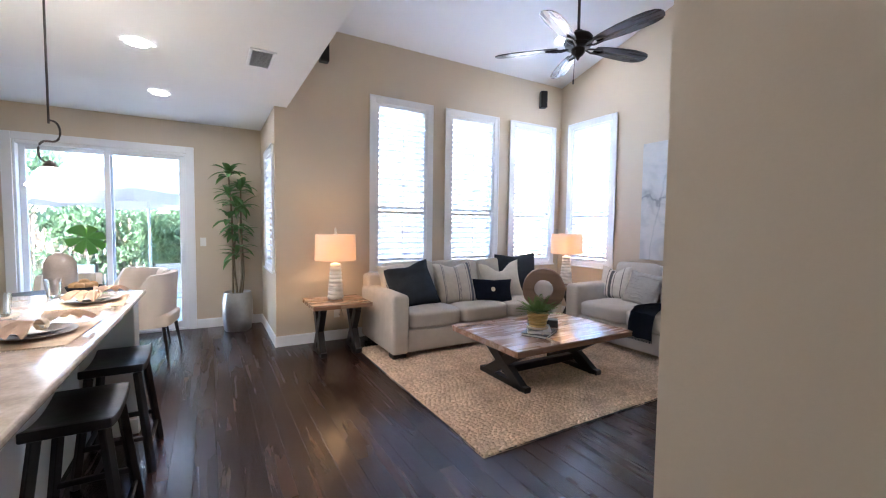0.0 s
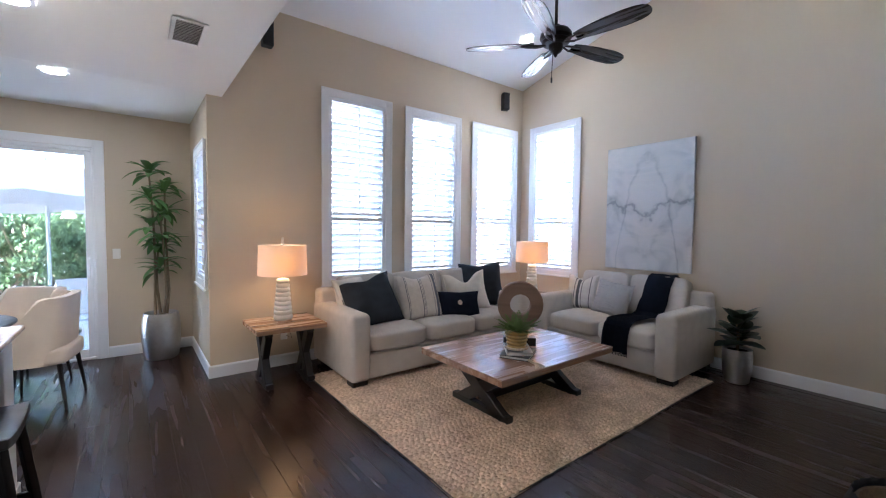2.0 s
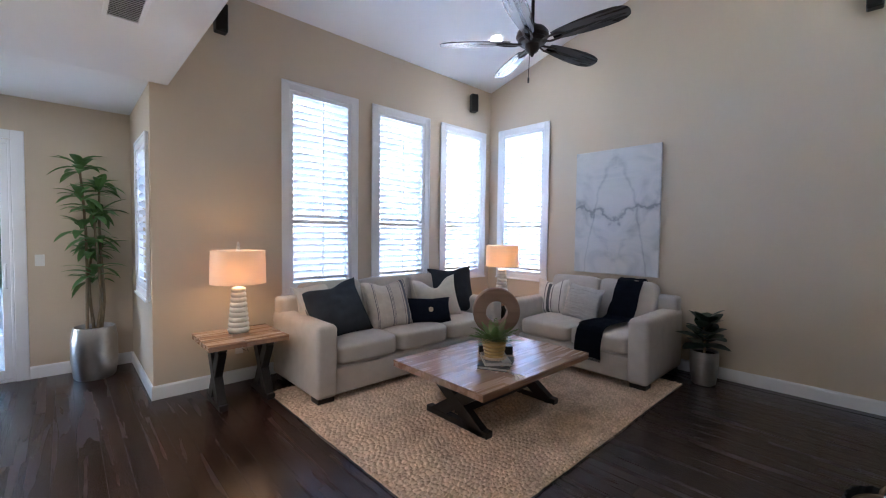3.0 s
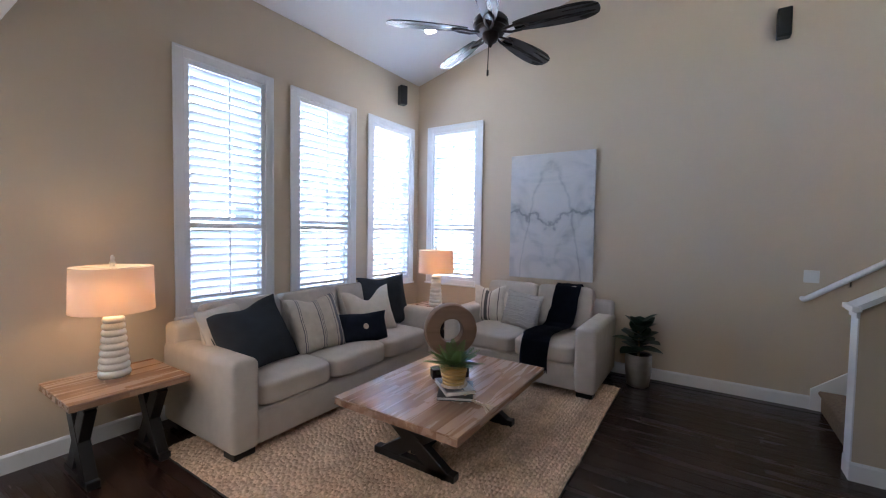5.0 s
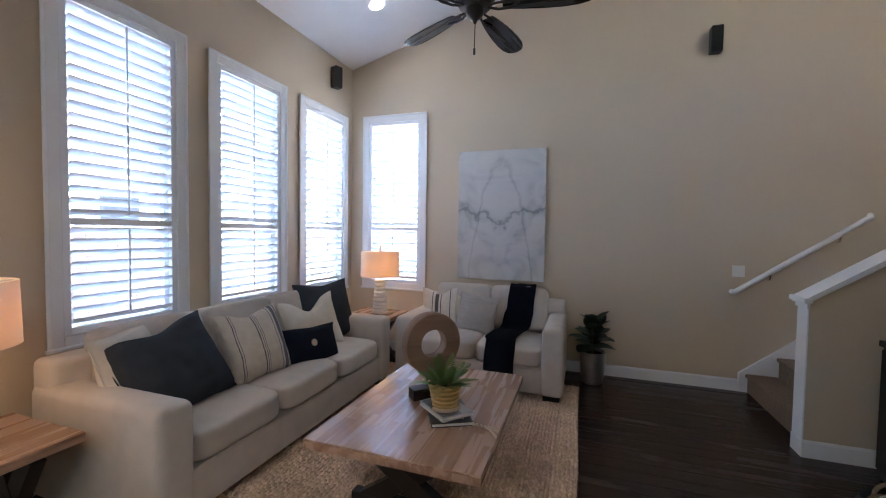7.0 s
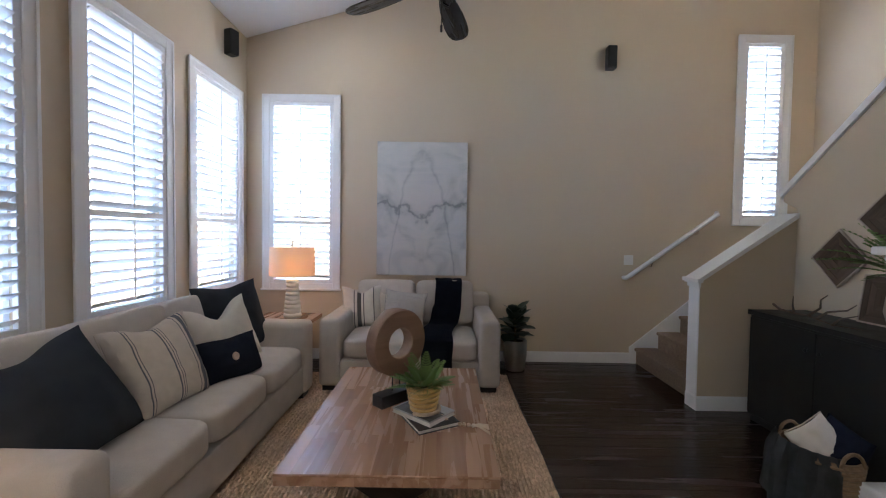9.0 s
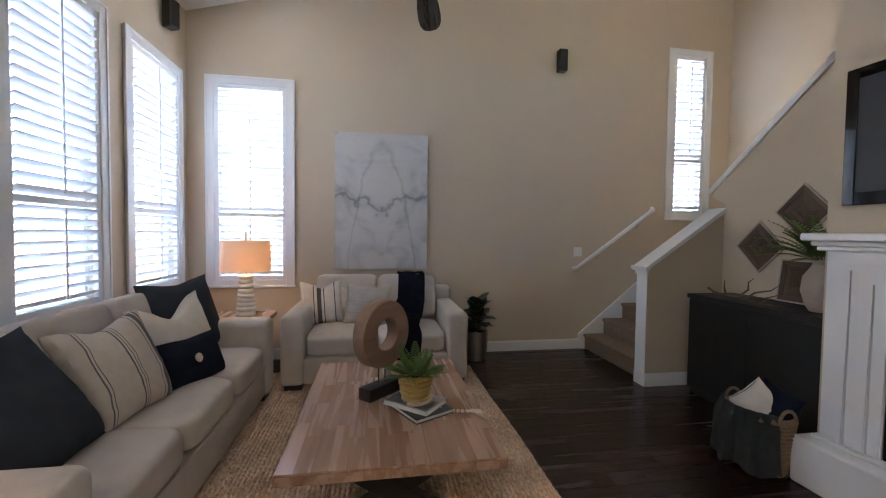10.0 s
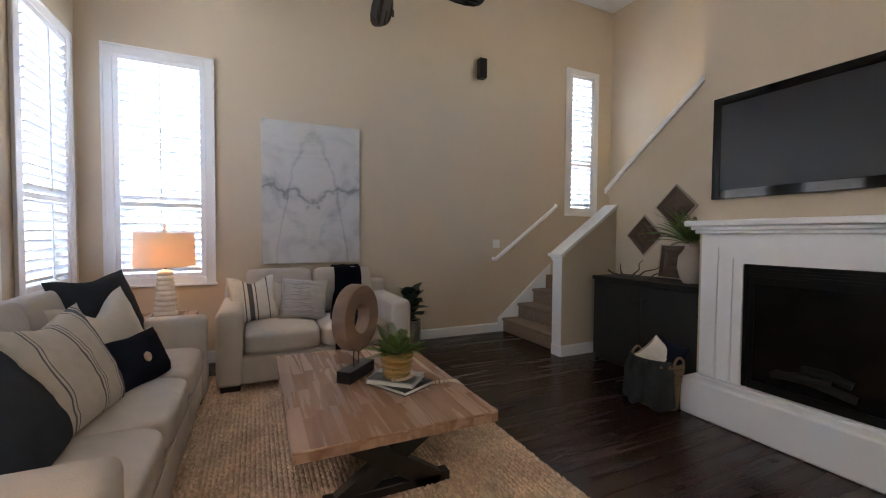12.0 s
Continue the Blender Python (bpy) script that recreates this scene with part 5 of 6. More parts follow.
def basket():
    b = thing("basket", pose(3.71, 1.83, 0) @ Matrix.Diagonal((0.86, 0.86, 0.97, 1)), "woven wicker basket holding pillows and a throw", "basket")
    prof = [(0.001, 0.0), (0.18, 0.0)]
    for k in range(14):
        z, r = 0.01 + 0.026 * k, 0.185 + 0.0035 * k
        prof += [(r, z), (r + 0.010, z + 0.009), (r + 0.010, z + 0.017), (r, z + 0.025)]
    prof += [(0.225, 0.385), (0.21, 0.385), (0.19, 0.2), (0.001, 0.15)]
    part("body", lathe(prof, 40, sx=1.05, sy=0.82), WICKER, b, "woven wicker body", True)
    for sx in (-1, 1):
        pts = [(sx * 0.225 + sx * 0.0, 0.07 * math.cos(a), 0.37 + 0.075 * math.sin(a)) for a in [math.pi * k / 8 for k in range(9)]]
        part("handle", tube(pts, 0.011, 8), WICKER, b, smooth=True)


basket()
pillow(3.80, 1.85, 0.27, (-8, 40, 195), 0.27, 0.27, 0.12, CREAM, "small cream pillow standing in the basket", 11)
pillow(3.68, 1.77, 0.25, (-6, 12, 178), 0.27, 0.28, 0.14, NAVY, "navy pillow standing in the basket", 12)


def basket_throw():
    bm = bmesh.new()
    n, k = 26, 16
    rows = []
    for i in range(n + 1):
        a = radians(8 + 158 * i / n)
        row = []
        for j in range(k + 1):
            s = j / k
            fold = 0.016 * math.sin(i * 1.15) * min(1, s * 2.5) + 0.008 * math.sin(i * 2.3 + 3 * s)
            r = 0.215 + 0.032 * min(1, s * 4) + 0.03 * s + fold
            row.append(bm.verts.new((1.05 * r * math.cos(a), 0.85 * r * math.sin(a), 0.405 - 0.40 * s * (0.94 + 0.06 * math.sin(i * 0.7)) + (0.0 if s else 0.004))))
        rows.append(row)
    for a, b in zip(rows, rows[1:]):
        for j in range(k):
            bm.faces.new((a[j], a[j + 1], b[j + 1], b[j]))
    bmesh.ops.solidify(bm, geom=list(bm.faces), thickness=0.008)
    t = thing("throw_blanket", pose(3.725, 1.84, 0) @ Matrix.Diagonal((0.88, 0.88, 0.98, 1)), "charcoal grey throw hanging over the basket", "blanket")
    part("cloth", bm, THROW, t, smooth=True)


basket_throw()

# ---- fixtures ----
def plate_switch(name, m, gangs, label, category):
    s = thing(name, m, label, category)
    w = 0.035 + 0.04 * gangs
    part("plate", box(-w / 2, w / 2, -0.007, -0.0005, -0.06, 0.06, 0.003, None, 1), OUTLET, s)
    for g in range(gangs):
        x = (g - (gangs - 1) / 2) * 0.046
        part("rocker", box(x - 0.016, x + 0.016, -0.011, -0.0075, -0.033, 0.033, 0.002, None, 1), OUTLET, s)


plate_switch("light_switch", pose(E_X, 1.71, 1.275, 0, 0, -90), 2, "white double light switch beside the stairs", "switch")
plate_switch("light_switch", pose(0.98, NOOK_Y, 1.226), 1, "white light switch beside the sliding door", "switch")
plate_switch("wall_outlet", pose(2.47, N_Y, 0.35), 1, "white power outlet behind the side table", "outlet")


def downlight(x, y, z, tilt):
    d = thing("downlight", pose(x, y, z, tilt), "round recessed ceiling downlight, lit", "ceiling light", "recessed downlights")
    part("trim_ring", lathe([(0.075, -0.004), (0.098, -0.006), (0.102, -0.001), (0.102, 0.0), (0.075, 0.0), (0.075, -0.004)], 28, caps=False), TRIM, d)
    part("lens", lathe([(0.001, -0.003), (0.074, -0.003), (0.074, 0.0), (0.001, 0.0)], 24), CANGLOW, d)


downlight(0.602, 5.18, FLAT - 0.005, 0)
# the next two are unseen, added to go with the extra warm beams
downlight(0.61, 3.82, FLAT - 0.005, 0)
downlight(0.61, 2.46, FLAT - 0.005, 0)
downlight(0.627, 6.54, FLAT - 0.005, 0)
downlight(5.43, 5.50, slope(5.50) - 0.006, -15.4)


def vent():
    v = thing("ceiling_vent", pose(1.457, 5.00, FLAT - 0.005), "white louvred ceiling air vent", "vent")
    bm = bmesh.new()
    for a in ((-0.10, -0.075, -0.2, 0.2), (0.075, 0.10, -0.2, 0.2), (-0.075, 0.075, -0.2, -0.175), (-0.075, 0.075, 0.175, 0.2)):
        box(a[0], a[1], a[2], a[3], -0.012, -0.001, 0.003, bm, 1)
    part("frame", bm, TRIM, v)
    # black sheet puts the duct's shade between the slats
    part("backing", box(-0.075, 0.075, -0.175, 0.175, -0.003, -0.001), BLACK, v)
    for i in range(14):
        part("slat", box(-0.074, 0.074, -0.008, 0.008, -0.001, 0.001), TRIM, v, m=pose(0, -0.162 + 0.025 * i, -0.009, 38))


vent()


def pendant():
    p = thing("pendant_lamp", pose(0.25, 4.50, 0), "bronze pendant lamp with frosted glass shade over the island", "pendant lamp")
    part("canopy", lathe([(0.001, 2.869), (0.06, 2.868), (0.055, 2.85), (0.02, 2.835), (0.001, 2.835)], 20), BRONZE, p)
    part("rod", tube([(0, 0, 2.84), (0, 0, 2.06)], 0.006, 8), BRONZE, p)
    pts = []
    for k in range(25):
        s = k / 24
        pts.append((0.045 * math.sin(2 * math.pi * s) * (1.0), 0.02 * math.sin(2 * math.pi * s), 2.08 - 0.25 * s + 0.02 * math.sin(4 * math.pi * s)))
    part("scroll", tube(pts, 0.006, 8), BRONZE, p, smooth=True)
    part("cap", lathe([(0.001, 1.845), (0.015, 1.84), (0.03, 1.82), (0.045, 1.80), (0.001, 1.80)], 20), BRONZE, p, smooth=True)
    part("shade", lathe([(0.04, 1.80), (0.055, 1.79), (0.07, 1.765), (0.095, 1.72), (0.115, 1.69), (0.112, 1.69), (0.09, 1.72), (0.04, 1.78)], 28, caps=False), FROST, p, "frosted glass bell shade, lit", True)


pendant()


# ---- kitchen island ----
def island():
    i = thing("kitchen_island", pose(0, 0, 0), "painted kitchen island with dark wooden corbels", "island")
    part("cabinet", box(-0.42, 0.30, 2.2, 4.70, 0.0, 0.936, 0.004, None, 1), ISLAND, i)
    part("end_panel", box(-0.42, 0.60, 4.702, 4.90, 0.0, 0.936, 0.004, None, 1), ISLAND, i)
    part("end_base", box(-0.43, 0.612, 4.69, 4.912, 0.0, 0.11, 0.006, None, 1), TRIM, i)
    for y in (2.45, 3.36, 4.15):
        bm = prism([(0.301, 0.935), (0.57, 0.935), (0.57, 0.885), (0.52, 0.85), (0.48, 0.79), (0.41, 0.75), (0.34, 0.71), (0.301, 0.65)], "y", y, y + 0.09)
        part("corbel", bm, CORBEL, i, "dark carved wooden corbel")


island()
ct = thing("countertop", pose(0.033, -0.46, 0.058), "polished brown and cream stone island worktop", "countertop")
part("slab", box(-0.50, 0.61, 2.15, 5.43, 0.890, 0.922, 0.012, None, 3), STONE, ct)
part("edge_strip", box(-0.48, 0.595, 2.17, 5.415, 0.8815, 0.8895, 0.002, None, 1), STONE, ct)


def stool(m):
    s = thing("bar_stool", m, "black wooden saddle seat stool beside the island", "stool", "stools at the island")
    bm = box(-0.145, 0.145, -0.23, 0.23, 0.0, 0.045, 0.008, None, 2)
    bmesh.ops.subdivide_edges(bm, edges=[e for e in bm.edges if abs((e.verts[0].co - e.verts[1].co).y) > 0.2], cuts=8)
    for v in bm.verts:
        v.co.z += 0.585 + 0.035 * (v.co.y / 0.23) ** 2
    part("seat", bm, BLACKWOOD, s, "saddle shaped seat", True)
    for sx in (-1, 1):
        for sy in (-1, 1):
            part("leg", bar((sx * 0.175, sy * 0.215, 0.0), (sx * 0.11, sy * 0.165, 0.60), 0.036, 0.036), BLACKWOOD, s)
    for sy in (-1, 1):
        part("rung", bar((-0.152, sy * 0.197, 0.21), (0.152, sy * 0.197, 0.21), 0.022, 0.03), BLACKWOOD, s)
    for sx in (-1, 1):
        part("rung", bar((sx * 0.158, -0.2, 0.14), (sx * 0.158, 0.2, 0.14), 0.022, 0.03), BLACKWOOD, s)
    return s


_st = stool(pose(0.57, 4.32, 0))
copy_thing(_st, pose(0.55, 3.58, 0))


def place_setting(x, y, spin):
    m = thing("placemat", pose(x, y, 0.9805, 0, 0, spin), "woven tan placemat on the worktop", "placemat", "place settings")
    part("weave", box(-0.17, 0.17, -0.23, 0.23, 0.0, 0.004, 0.001, None, 1), MATM, m)
    for sy in (-1, 1):
        bm = bmesh.new()
        for k in range(24):
            tube([(-0.165 + 0.33 * k / 23, sy * 0.23, 0.002), (-0.165 + 0.33 * k / 23 + 0.004, sy * 0.25, 0.001)], 0.0016, 4, bm)
        part("fringe", bm, MATM, m)
    p = thing("plate", pose(x, y, 0.985), "grey stoneware plate on the placemat", "plate", "place settings")
    part("dish", lathe([(0.001, 0.0), (0.08, 0.0), (0.10, 0.005), (0.14, 0.016), (0.142, 0.02), (0.136, 0.02), (0.10, 0.010), (0.001, 0.007)], 40), PLATEM, p, smooth=True)
    part("salad_plate", lathe([(0.001, 0.011), (0.06, 0.011), (0.075, 0.016), (0.105, 0.026), (0.107, 0.029), (0.10, 0.029), (0.07, 0.02), (0.001, 0.016)], 36), PLATEM, p, smooth=True)
    nk = thing("napkin", pose(x + 0.02, y, 1.008, 0, 0, spin + 70), "folded tan linen napkin tied on the plate", "napkin", "place settings")
    bm = bmesh.new()
    for sgn in (-1, 1):
        rows = []
        for i in range(11):
            s = i / 10
            w = 0.012 + 0.085 * s ** 0.8
            rows.append([bm.verts.new((sgn * 0.19 * s, w * (2 * j / 10 - 1), 0.02 + 0.016 * math.sin(j * 1.9 + i * 0.3) * s + 0.035 * math.sin(math.pi * s))) for j in range(11)])
        for a, b in zip(rows, rows[1:]):
            for j in range(10):
                bm.faces.new((a[j], a[j + 1], b[j + 1], b[j]))
    bmesh.ops.solidify(bm, geom=list(bm.faces), thickness=0.004)
    part("cloth", bm, NAPKIN, nk, smooth=True)
    part("napkin_ring", lathe([(0.022, -0.012), (0.026, -0.01), (0.026, 0.01), (0.022, 0.012), (0.022, -0.012)], 20, caps=False), BEAD, nk, m=pose(0, 0, 0.024, 0, 90))


place_setting(0.42, 4.50, 4)
place_setting(0.40, 3.62, -3)


def tumbler(x, y):
    g = thing("drinking_glass", pose(x, y, 0.9805), "clear glass tumbler of water", "glass", "place settings")
    part("cup", lathe([(0.001, 0.0), (0.034, 0.0), (0.036, 0.004), (0.045, 0.12), (0.0425, 0.12), (0.034, 0.014), (0.001, 0.012)], 28), TUMBLER, g, smooth=True)


tumbler(0.16, 4.82)
tumbler(0.11, 4.20)


# ---- dining nook ----
def dining():
    t = thing("dining_table", pose(-0.25, 6.55, 0), "round dark dining table in the nook", "dining table")
    part("tabletop", lathe([(0.001, 0.715), (0.58, 0.715), (0.60, 0.73), (0.60, 0.745), (0.59, 0.75), (0.001, 0.75)], 44), BLACKWOOD, t)
    part("pedestal", lathe([(0.001, 0), (0.30, 0.0), (0.28, 0.04), (0.09, 0.08), (0.07, 0.4), (0.12, 0.70), (0.001, 0.715)], 28), BLACKWOOD, t)
    b = thing("bowl", pose(0.0, 6.35, 0.751), "dark bowl of bread rolls on the dining table", "bowl")
    part("dish", lathe([(0.001, 0.0), (0.07, 0.0), (0.12, 0.05), (0.145, 0.11), (0.138, 0.11), (0.11, 0.055), (0.001, 0.02)], 32), SLATE, b, smooth=True)
    random.seed(2)
    for k in range(7):
        a = k * 0.9
        part("roll", cushion(0.09, 0.08, 0.07, 5, 0.3, 2.6), BREAD, b, smooth=True, m=pose(0.075 * math.cos(a) * (k > 0), 0.075 * math.sin(a) * (k > 0), 0.075 + 0.03 * (k == 0), 0, 0, 40 * k))


dining()


def monstera():
    p = thing("vase", pose(-0.25, 6.68, 0.751), "rounded beige ceramic vase with one split monstera leaf", "vase")
    part("jar", lathe([(0.001, 0), (0.09, 0.0), (0.115, 0.03), (0.13, 0.14), (0.13, 0.26), (0.12, 0.33), (0.09, 0.385), (0.045, 0.41), (0.03, 0.415), (0.026, 0.405), (0.024, 0.36), (0.001, 0.35)], 36), VASEM, p, "matt beige ceramic jar", True)
    part("stem", tube([(0, 0, 0.35), (0.03, -0.01, 0.43), (0.12, -0.02, 0.52), (0.20, -0.02, 0.55)], 0.005, 6), LEAF, p)
    bm = bmesh.new()
    n = 46
    ctr = bm.verts.new((0, 0, 0))
    ring = []
    for i in range(n + 1):
        a = radians(-165 + 330 * i / n)
        r = 0.165 * (1 + 0.10 * math.cos(a)) * (0.62 if i % 6 == 0 and 4 < i < n - 4 else 1.0)
        ring.append(bm.verts.new((r * math.cos(a) * 1.05, r * math.sin(a), -0.35 * r * r / 0.2)))
    for a, b in zip(ring, ring[1:]):
        bm.faces.new((ctr, a, b))
    bmesh.ops.solidify(bm, geom=list(bm.faces), thickness=0.002)
    part("leaf", bm, leafy(mat("monstera_leaf", (0.10, 0.24, 0.055), 0.4, 0, 0.3, 9, 0.2, 40, 0.003), (0.26, 0.48, 0.10), 0.7), p, "large split green leaf", m=pose(0.21, -0.03, 0.575, 66, 14, 22))


monstera()


def dining_chair(m, label):
    c = thing("dining_chair", m, label, "chair", "chairs round the dining table")
    part("seat", cushion(0.52, 0.50, 0.14, 10, 0.25, 6.0), CHAIRFAB, c, smooth=True, m=pose(0, 0, 0.35))
    bm = bmesh.new()
    n, k = 24, 8
    ro, ri = 0.30, 0.24
    outer, inner = [], []
    for i in range(n + 1):
        a = radians(180 + 180 * i / n)
        sq = (math.cos(a) ** 4 + math.sin(a) ** 4) ** -0.25
        top = 0.62 + 0.25 * min(1.0, 1.9 * math.sin(math.pi * i / n)) ** 0.8
        co, ci = [], []
        for j in range(k + 1):
            z = 0.36 + (top - 0.36) * j / k
            lean = 0.06 * (z - 0.36)
            co.append(bm.verts.new(((ro - 0.03 + lean) * sq * math.cos(a), (ro - 0.03 + lean) * sq * 0.95 * math.sin(a) + 0.04, z)))
            ci.append(bm.verts.new(((ri - 0.03 + lean) * sq * math.cos(a), (ri - 0.03 + lean) * sq * 0.95 * math.sin(a) + 0.04, z)))
        outer.append(co), inner.append(ci)
    for i in range(n):
        for j in range(k):
            bm.faces.new((outer[i][j], outer[i + 1][j], outer[i + 1][j + 1], outer[i][j + 1]))
            bm.faces.new((inner[i][j], inner[i][j + 1], inner[i + 1][j + 1], inner[i + 1][j]))
        bm.faces.new((outer[i][k], outer[i + 1][k], inner[i + 1][k], inner[i][k]))
        bm.faces.new((outer[i][0], inner[i][0], inner[i + 1][0], outer[i + 1][0]))
    for i in (0, n):
        for j in range(k):
            bm.faces.new((outer[i][j], outer[i][j + 1], inner[i][j + 1], inner[i][j]))
    part("backrest", bm, CHAIRFAB, c, "curved upholstered backrest", True)
    for sx, sy in ((-1, -1), (1, -1), (-1, 1), (1, 1)):
        part("leg", tube([(sx * 0.20, sy * 0.19, 0.37), (sx * 0.235, sy * 0.235, 0.0)], 0.018, 8, None, 0.010), BLACKWOOD, c)


dining_chair(pose(0.46, 6.58, 0, 0, 0, 80) @ Matrix.Diagonal((1.08, 1.08, 1.09, 1)), "cream upholstered tub dining chair with dark legs")
dining_chair(pose(0.28, 7.22, 0, 0, 0, 140) @ Matrix.Diagonal((1, 1, 1.07, 1)), "cream upholstered tub dining chair near the patio door")
dining_chair(pose(-0.35, 7.36, 0, 0, 0, 185), "cream upholstered dining chair beyond the table")
dining_chair(pose(-0.95, 6.45, 0, 0, 0, 270), "cream upholstered dining chair at the table side")


# ---- outside ----
structure("ground", box(-300, 300, -300, 300, -0.32, -0.16), CONCRETE, "pale concrete patio and ground", "ground")


def roof():
    # never in view: closes the house and blocks the sun from above
    r = structure("roof", box(W_X - 0.3, E_X + 0.3, S_Y - 0.3, NOOK_Y + 0.3, 5.25, 5.4), STUCCO, "plain unseen roof deck added to keep the sun out", "roof")


roof()


def fence(x0, y0, x1, y1, h):
    f = thing("fence", pose(0, 0, 0), "weathered cedar board fence along the yard", "fence")
    L = math.hypot(x1 - x0, y1 - y0)
    n = int(L / 0.16)
    a = math.degrees(math.atan2(y1 - y0, x1 - x0))
    mesh = None
    for i in range(n):
        m = pose(x0 + (x1 - x0) * (i + 0.5) / n, y0 + (y1 - y0) * (i + 0.5) / n, -0.16, 0, 0, a)
        if mesh is None:
            mesh = part("board", box(-0.075, 0.075, -0.01, 0.01, 0.0, h, 0.003, None, 1), FENCEW, f, m=m)
        else:
            o = new("board", mesh.data)
            o.parent, o.matrix_basis = f, m
    for z in (0.4, h - 0.4):
        part("rail", box(0, L, 0.012, 0.05, z, z + 0.09), FENCEW, f, m=pose(x0, y0, -0.16, 0, 0, a))


fence(1.5, 11.2, 11.0, 11.2, 1.9)
fence(11.0, 11.2, 11.0, -2.0, 1.9)
fence(-6.0, 14.4, 1.5, 14.4, 1.9)


def shrub(x, y, w, h, n, seed, label):
    random.seed(seed)
    t = thing("tree", pose(x, y, -0.16), label, "tree")
    part("trunk", tube([(0, 0, 0), (0.05, 0.02, h * 0.35), (-0.03, 0.05, h * 0.7)], 0.09, 8, None, 0.03), STEM, t)
    bm = bmesh.new()
    for k in range(7):
        a = k * 0.9
        tube([(0, 0, h * 0.3), (0.25 * w * math.cos(a), 0.25 * w * math.sin(a), h * 0.55), (0.45 * w * math.cos(a), 0.45 * w * math.sin(a), h * 0.8)], 0.03, 5, bm, 0.008)
    part("limbs", bm, STEM, t)
    centres = [(random.uniform(-0.5, 0.5) * w, random.uniform(-0.4, 0.4) * w, random.uniform(0.12, 0.95) * h, random.uniform(0.12, 0.24) * w) for _ in range(26)]
    verts, faces = [], []
    for k in range(n):
        cx, cy, cz, r = random.choice(centres)
        d = Vector((random.gauss(0, 1), random.gauss(0, 1), random.gauss(0, 1))).normalized() * r * random.uniform(0.6, 1.05)
        p = Vector((cx, cy, cz)) + d
        q = Euler((random.uniform(0, 6), random.uniform(0, 6), random.uniform(0, 6))).to_matrix()
        s = random.uniform(0.05, 0.10)
        b = len(verts)
        for u, v in ((-1, 0), (0, -0.45), (1, 0), (0, 0.45)):
            verts.append(p + q @ Vector((u * s, v * s, 0.12 * s * abs(u))))
        faces.append((b, b + 1, b + 2, b + 3))
    me = bpy.data.meshes.new("crown")
    me.from_pydata(verts, [], faces)
    me.materials.append(HEDGE)
    o = new("crown", me)
    o.parent = t


shrub(-2.6, 12.6, 2.6, 3.6, 6000, 21, "leafy green tree at the patio edge")
shrub(-0.6, 13.4, 2.4, 2.5, 5000, 22, "leafy green shrub along the fence")
shrub(1.1, 13.2, 2.2, 2.3, 5000, 23, "leafy green shrub beside the fence")
shrub(-4.6, 12.0, 2.6, 4.0, 5000, 24, "tall leafy tree beyond the patio")


def umbrella():
    u = thing("patio_umbrella", pose(0.1, 10.4, -0.16), "large open grey canvas patio umbrella", "umbrella")
    part("base_plate", lathe([(0.001, 0), (0.35, 0.0), (0.35, 0.05), (0.05, 0.09), (0.001, 0.09)], 28), BRONZE, u)
    part("pole", tube([(0, 0, 0.08), (0, 0, 2.75)], 0.025, 10), PLATEM, u)
    n = 8
    for k in range(n):
        bm = bmesh.new()
        a0, a1 = 2 * math.pi * k / n, 2 * math.pi * (k + 1) / n
        rows = []
        for r, z in ((0.03, 2.72), (0.7, 2.56), (1.3, 2.36), (1.7, 2.16), (1.71, 1.98)):
            rows.append([bm.verts.new((r * math.cos(a0 + (a1 - a0) * s), r * math.sin(a0 + (a1 - a0) * s), z - 0.04 * r * math.sin(math.pi * s))) for s in (0, 0.33, 0.67, 1)])
        for a, b in zip(rows, rows[1:]):
            for j in range(3):
                bm.faces.new((a[j], a[j + 1], b[j + 1], b[j]))
        part("canopy_panel", bm, CANVAS, u, smooth=True)
        part("rib", tube([(0.03 * math.cos(a0), 0.03 * math.sin(a0), 2.70), (1.7 * math.cos(a0), 1.7 * math.sin(a0), 2.13)], 0.01, 5), BRONZE, u)


umbrella()


def patio_chair(m):
    c = thing("patio_chair", m, "dark framed patio chair with pale sling", "chair", "patio chairs")
    part("sling", box(-0.26, 0.26, 0.20, 0.225, 0.42, 0.95, 0.006, None, 1), CANVAS, c)
    part("seat", box(-0.26, 0.26, -0.25, 0.20, 0.40, 0.425, 0.006, None, 1), CANVAS, c)
    for x in (-0.28, 0.28):
        part("frame_side", tube([(x, -0.26, 0.0), (x, -0.26, 0.62), (x, 0.21, 0.64), (x, 0.23, 0.98)], 0.014, 6), BRONZE, c)
        part("rear_leg", tube([(x, 0.26, 0.0), (x, 0.20, 0.44)], 0.014, 6), BRONZE, c)


patio_chair(pose(0.55, 9.4, -0.16, 0, 0, 10))
patio_chair(pose(-0.9, 9.7, -0.16, 0, 0, -30))


def pergola():
    p = thing("pergola", pose(0, 0, 0), "white slatted patio cover over the door", "pergola")
    for x in (-3.0, 1.6):
        part("post", box(x - 0.06, x + 0.06, 10.6, 10.72, -0.16, 2.75), TRIM, p)
    for x in (-3.0, -1.4, 0.1, 1.6):
        part("beam", box(x - 0.04, x + 0.04, 8.03, 10.9, 2.76, 2.9), TRIM, p)
    for i in range(18):
        part("slat", box(-3.2, 1.72, 8.1 + 0.155 * i, 8.16 + 0.155 * i, 2.91, 2.95), TRIM, p)


pergola()


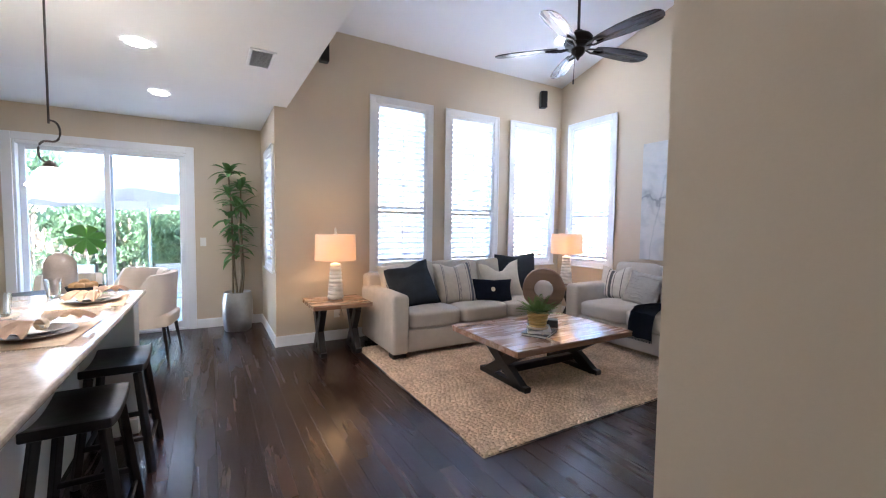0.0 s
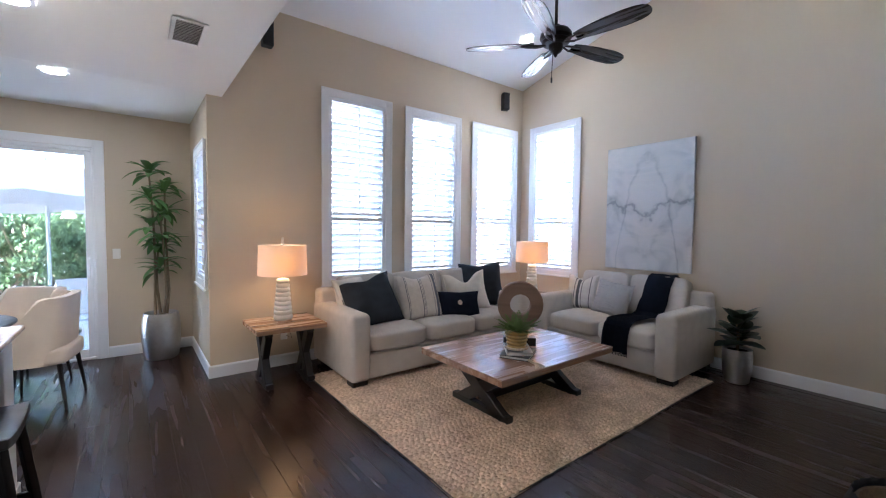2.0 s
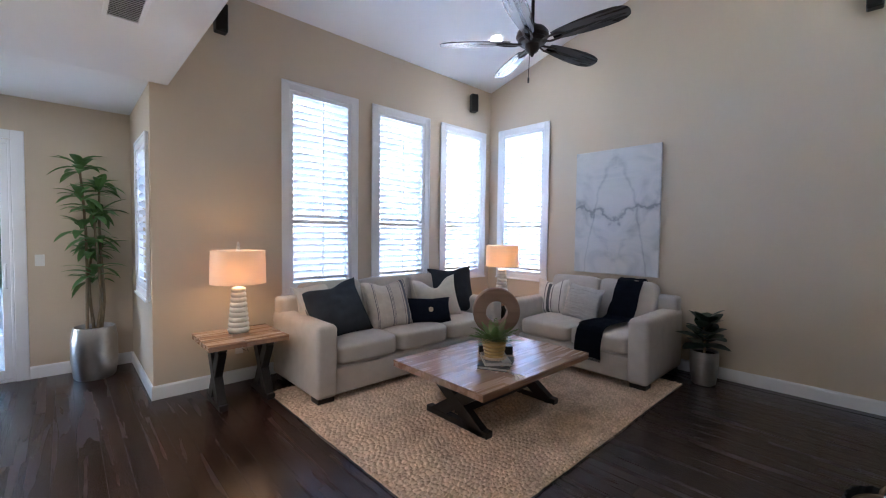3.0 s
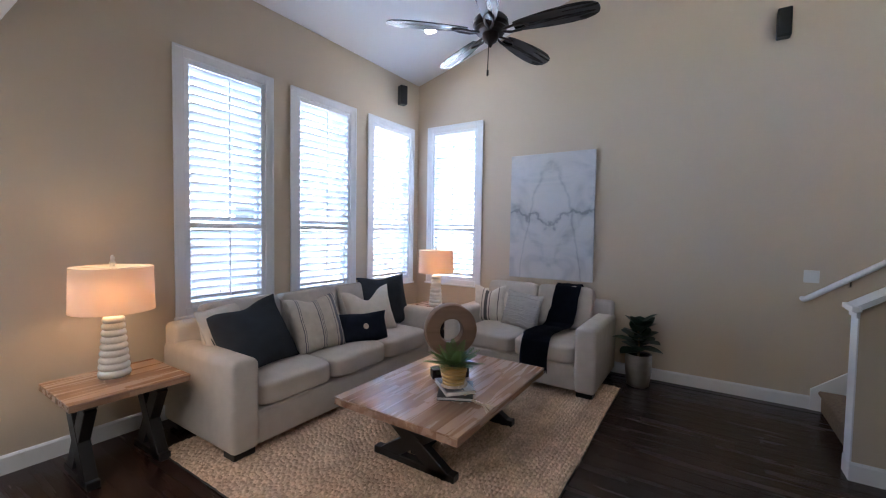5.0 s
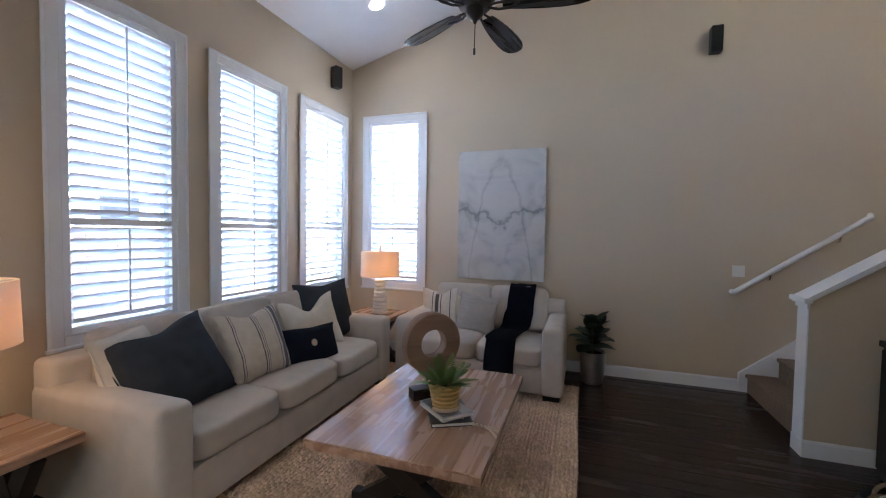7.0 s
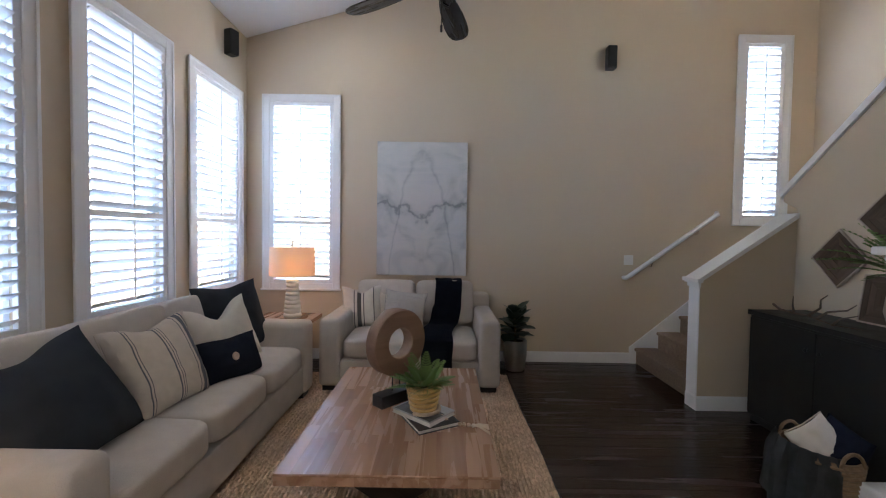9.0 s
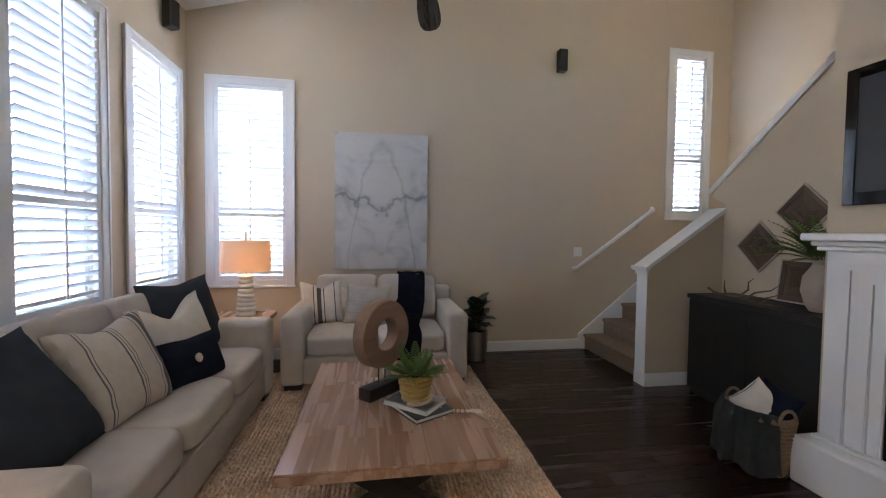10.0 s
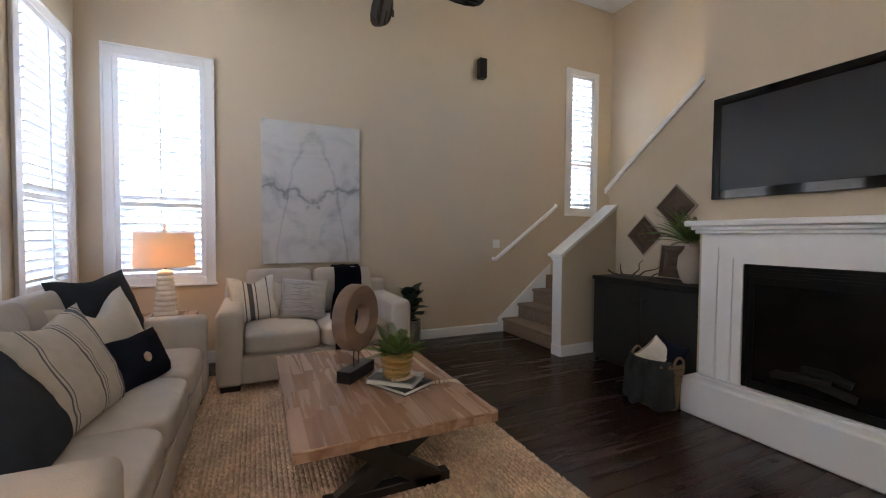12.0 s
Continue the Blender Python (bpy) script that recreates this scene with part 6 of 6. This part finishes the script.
def neighbour():
    h = thing("neighbour_house", pose(0, 0, 0), "pale stucco house beyond the fence", "house")
    part("wall", box(3.0, 16.0, 15.5, 22.0, -0.16, 5.2), STUCCO, h)
    part("roof", prism([(15.0, 5.2), (22.5, 5.2), (18.75, 7.2)], "x", 2.6, 16.4), FENCEW, h, "terracotta roof")
    for x in (5.0, 8.5):
        w = part("window", box(x, x + 1.2, 15.44, 15.5, 1.2, 2.6), TRIM, h)
        part("pane", box(x + 0.08, x + 1.12, 15.42, 15.438, 1.28, 2.52), SCREEN, w)


neighbour()


# ---- floor planks ----
def planks():
    floor = bpy.data.objects["floor"]
    rng = random.Random(12)
    meshes = {}
    rest = bmesh.new()
    count = 0
    w = 0.127
    near = []
    for i in range(int((E_X - W_X) / w) + 1):
        x = W_X + w * (i + 0.5)
        if x + w / 2 > E_X:
            x = E_X - w / 2 - 0.002
        y = S_Y - rng.uniform(0, 1.2)
        while y < NOOK_Y:
            l = rng.choice((0.9, 1.2, 1.5, 1.8))
            a, b = max(y, S_Y), min(y + l, NOOK_Y + 0.0)
            y += l
            if b - a < 0.05:
                continue
            near.append((x, a, b))
    near.sort(key=lambda p: not (0.3 < p[0] < 6.4 and p[2] > 1.6 and p[1] < 7.9))
    for k, (x, a, b) in enumerate(near):
        g = 0.0005
        if k < 300:
            key = round(b - a, 2)
            if key not in meshes:
                bm = bmesh.new()
                n = 6
                cols = []
                for s in (-1, -0.975, -0.4, 0.4, 0.975, 1):
                    cols.append([bm.verts.new((s * (w / 2 - g), (j / n - 0.5) * (key - 2 * g), (-0.0009 if abs(s) == 1 else 0.0))) for j in range(n + 1)])
                for c, d in zip(cols, cols[1:]):
                    for j in range(n):
                        bm.faces.new((c[j], d[j], d[j + 1], c[j + 1]))
                me = bpy.data.meshes.new("plank")
                bm.to_mesh(me)
                bm.free()
                me.materials.append(PLANK)
                meshes[key] = me
            o = new("plank", meshes[key])
            o.parent = floor
            o.location = (x, (a + b) / 2, 0.0)
        else:
            box(x - w / 2 + g, x + w / 2 - g, a + g, b - g, -0.012, -0.001, bm=rest)
    ob = part("plank_rest", rest, PLANK, floor)
    ob["kind"] = "stuff"


planks()
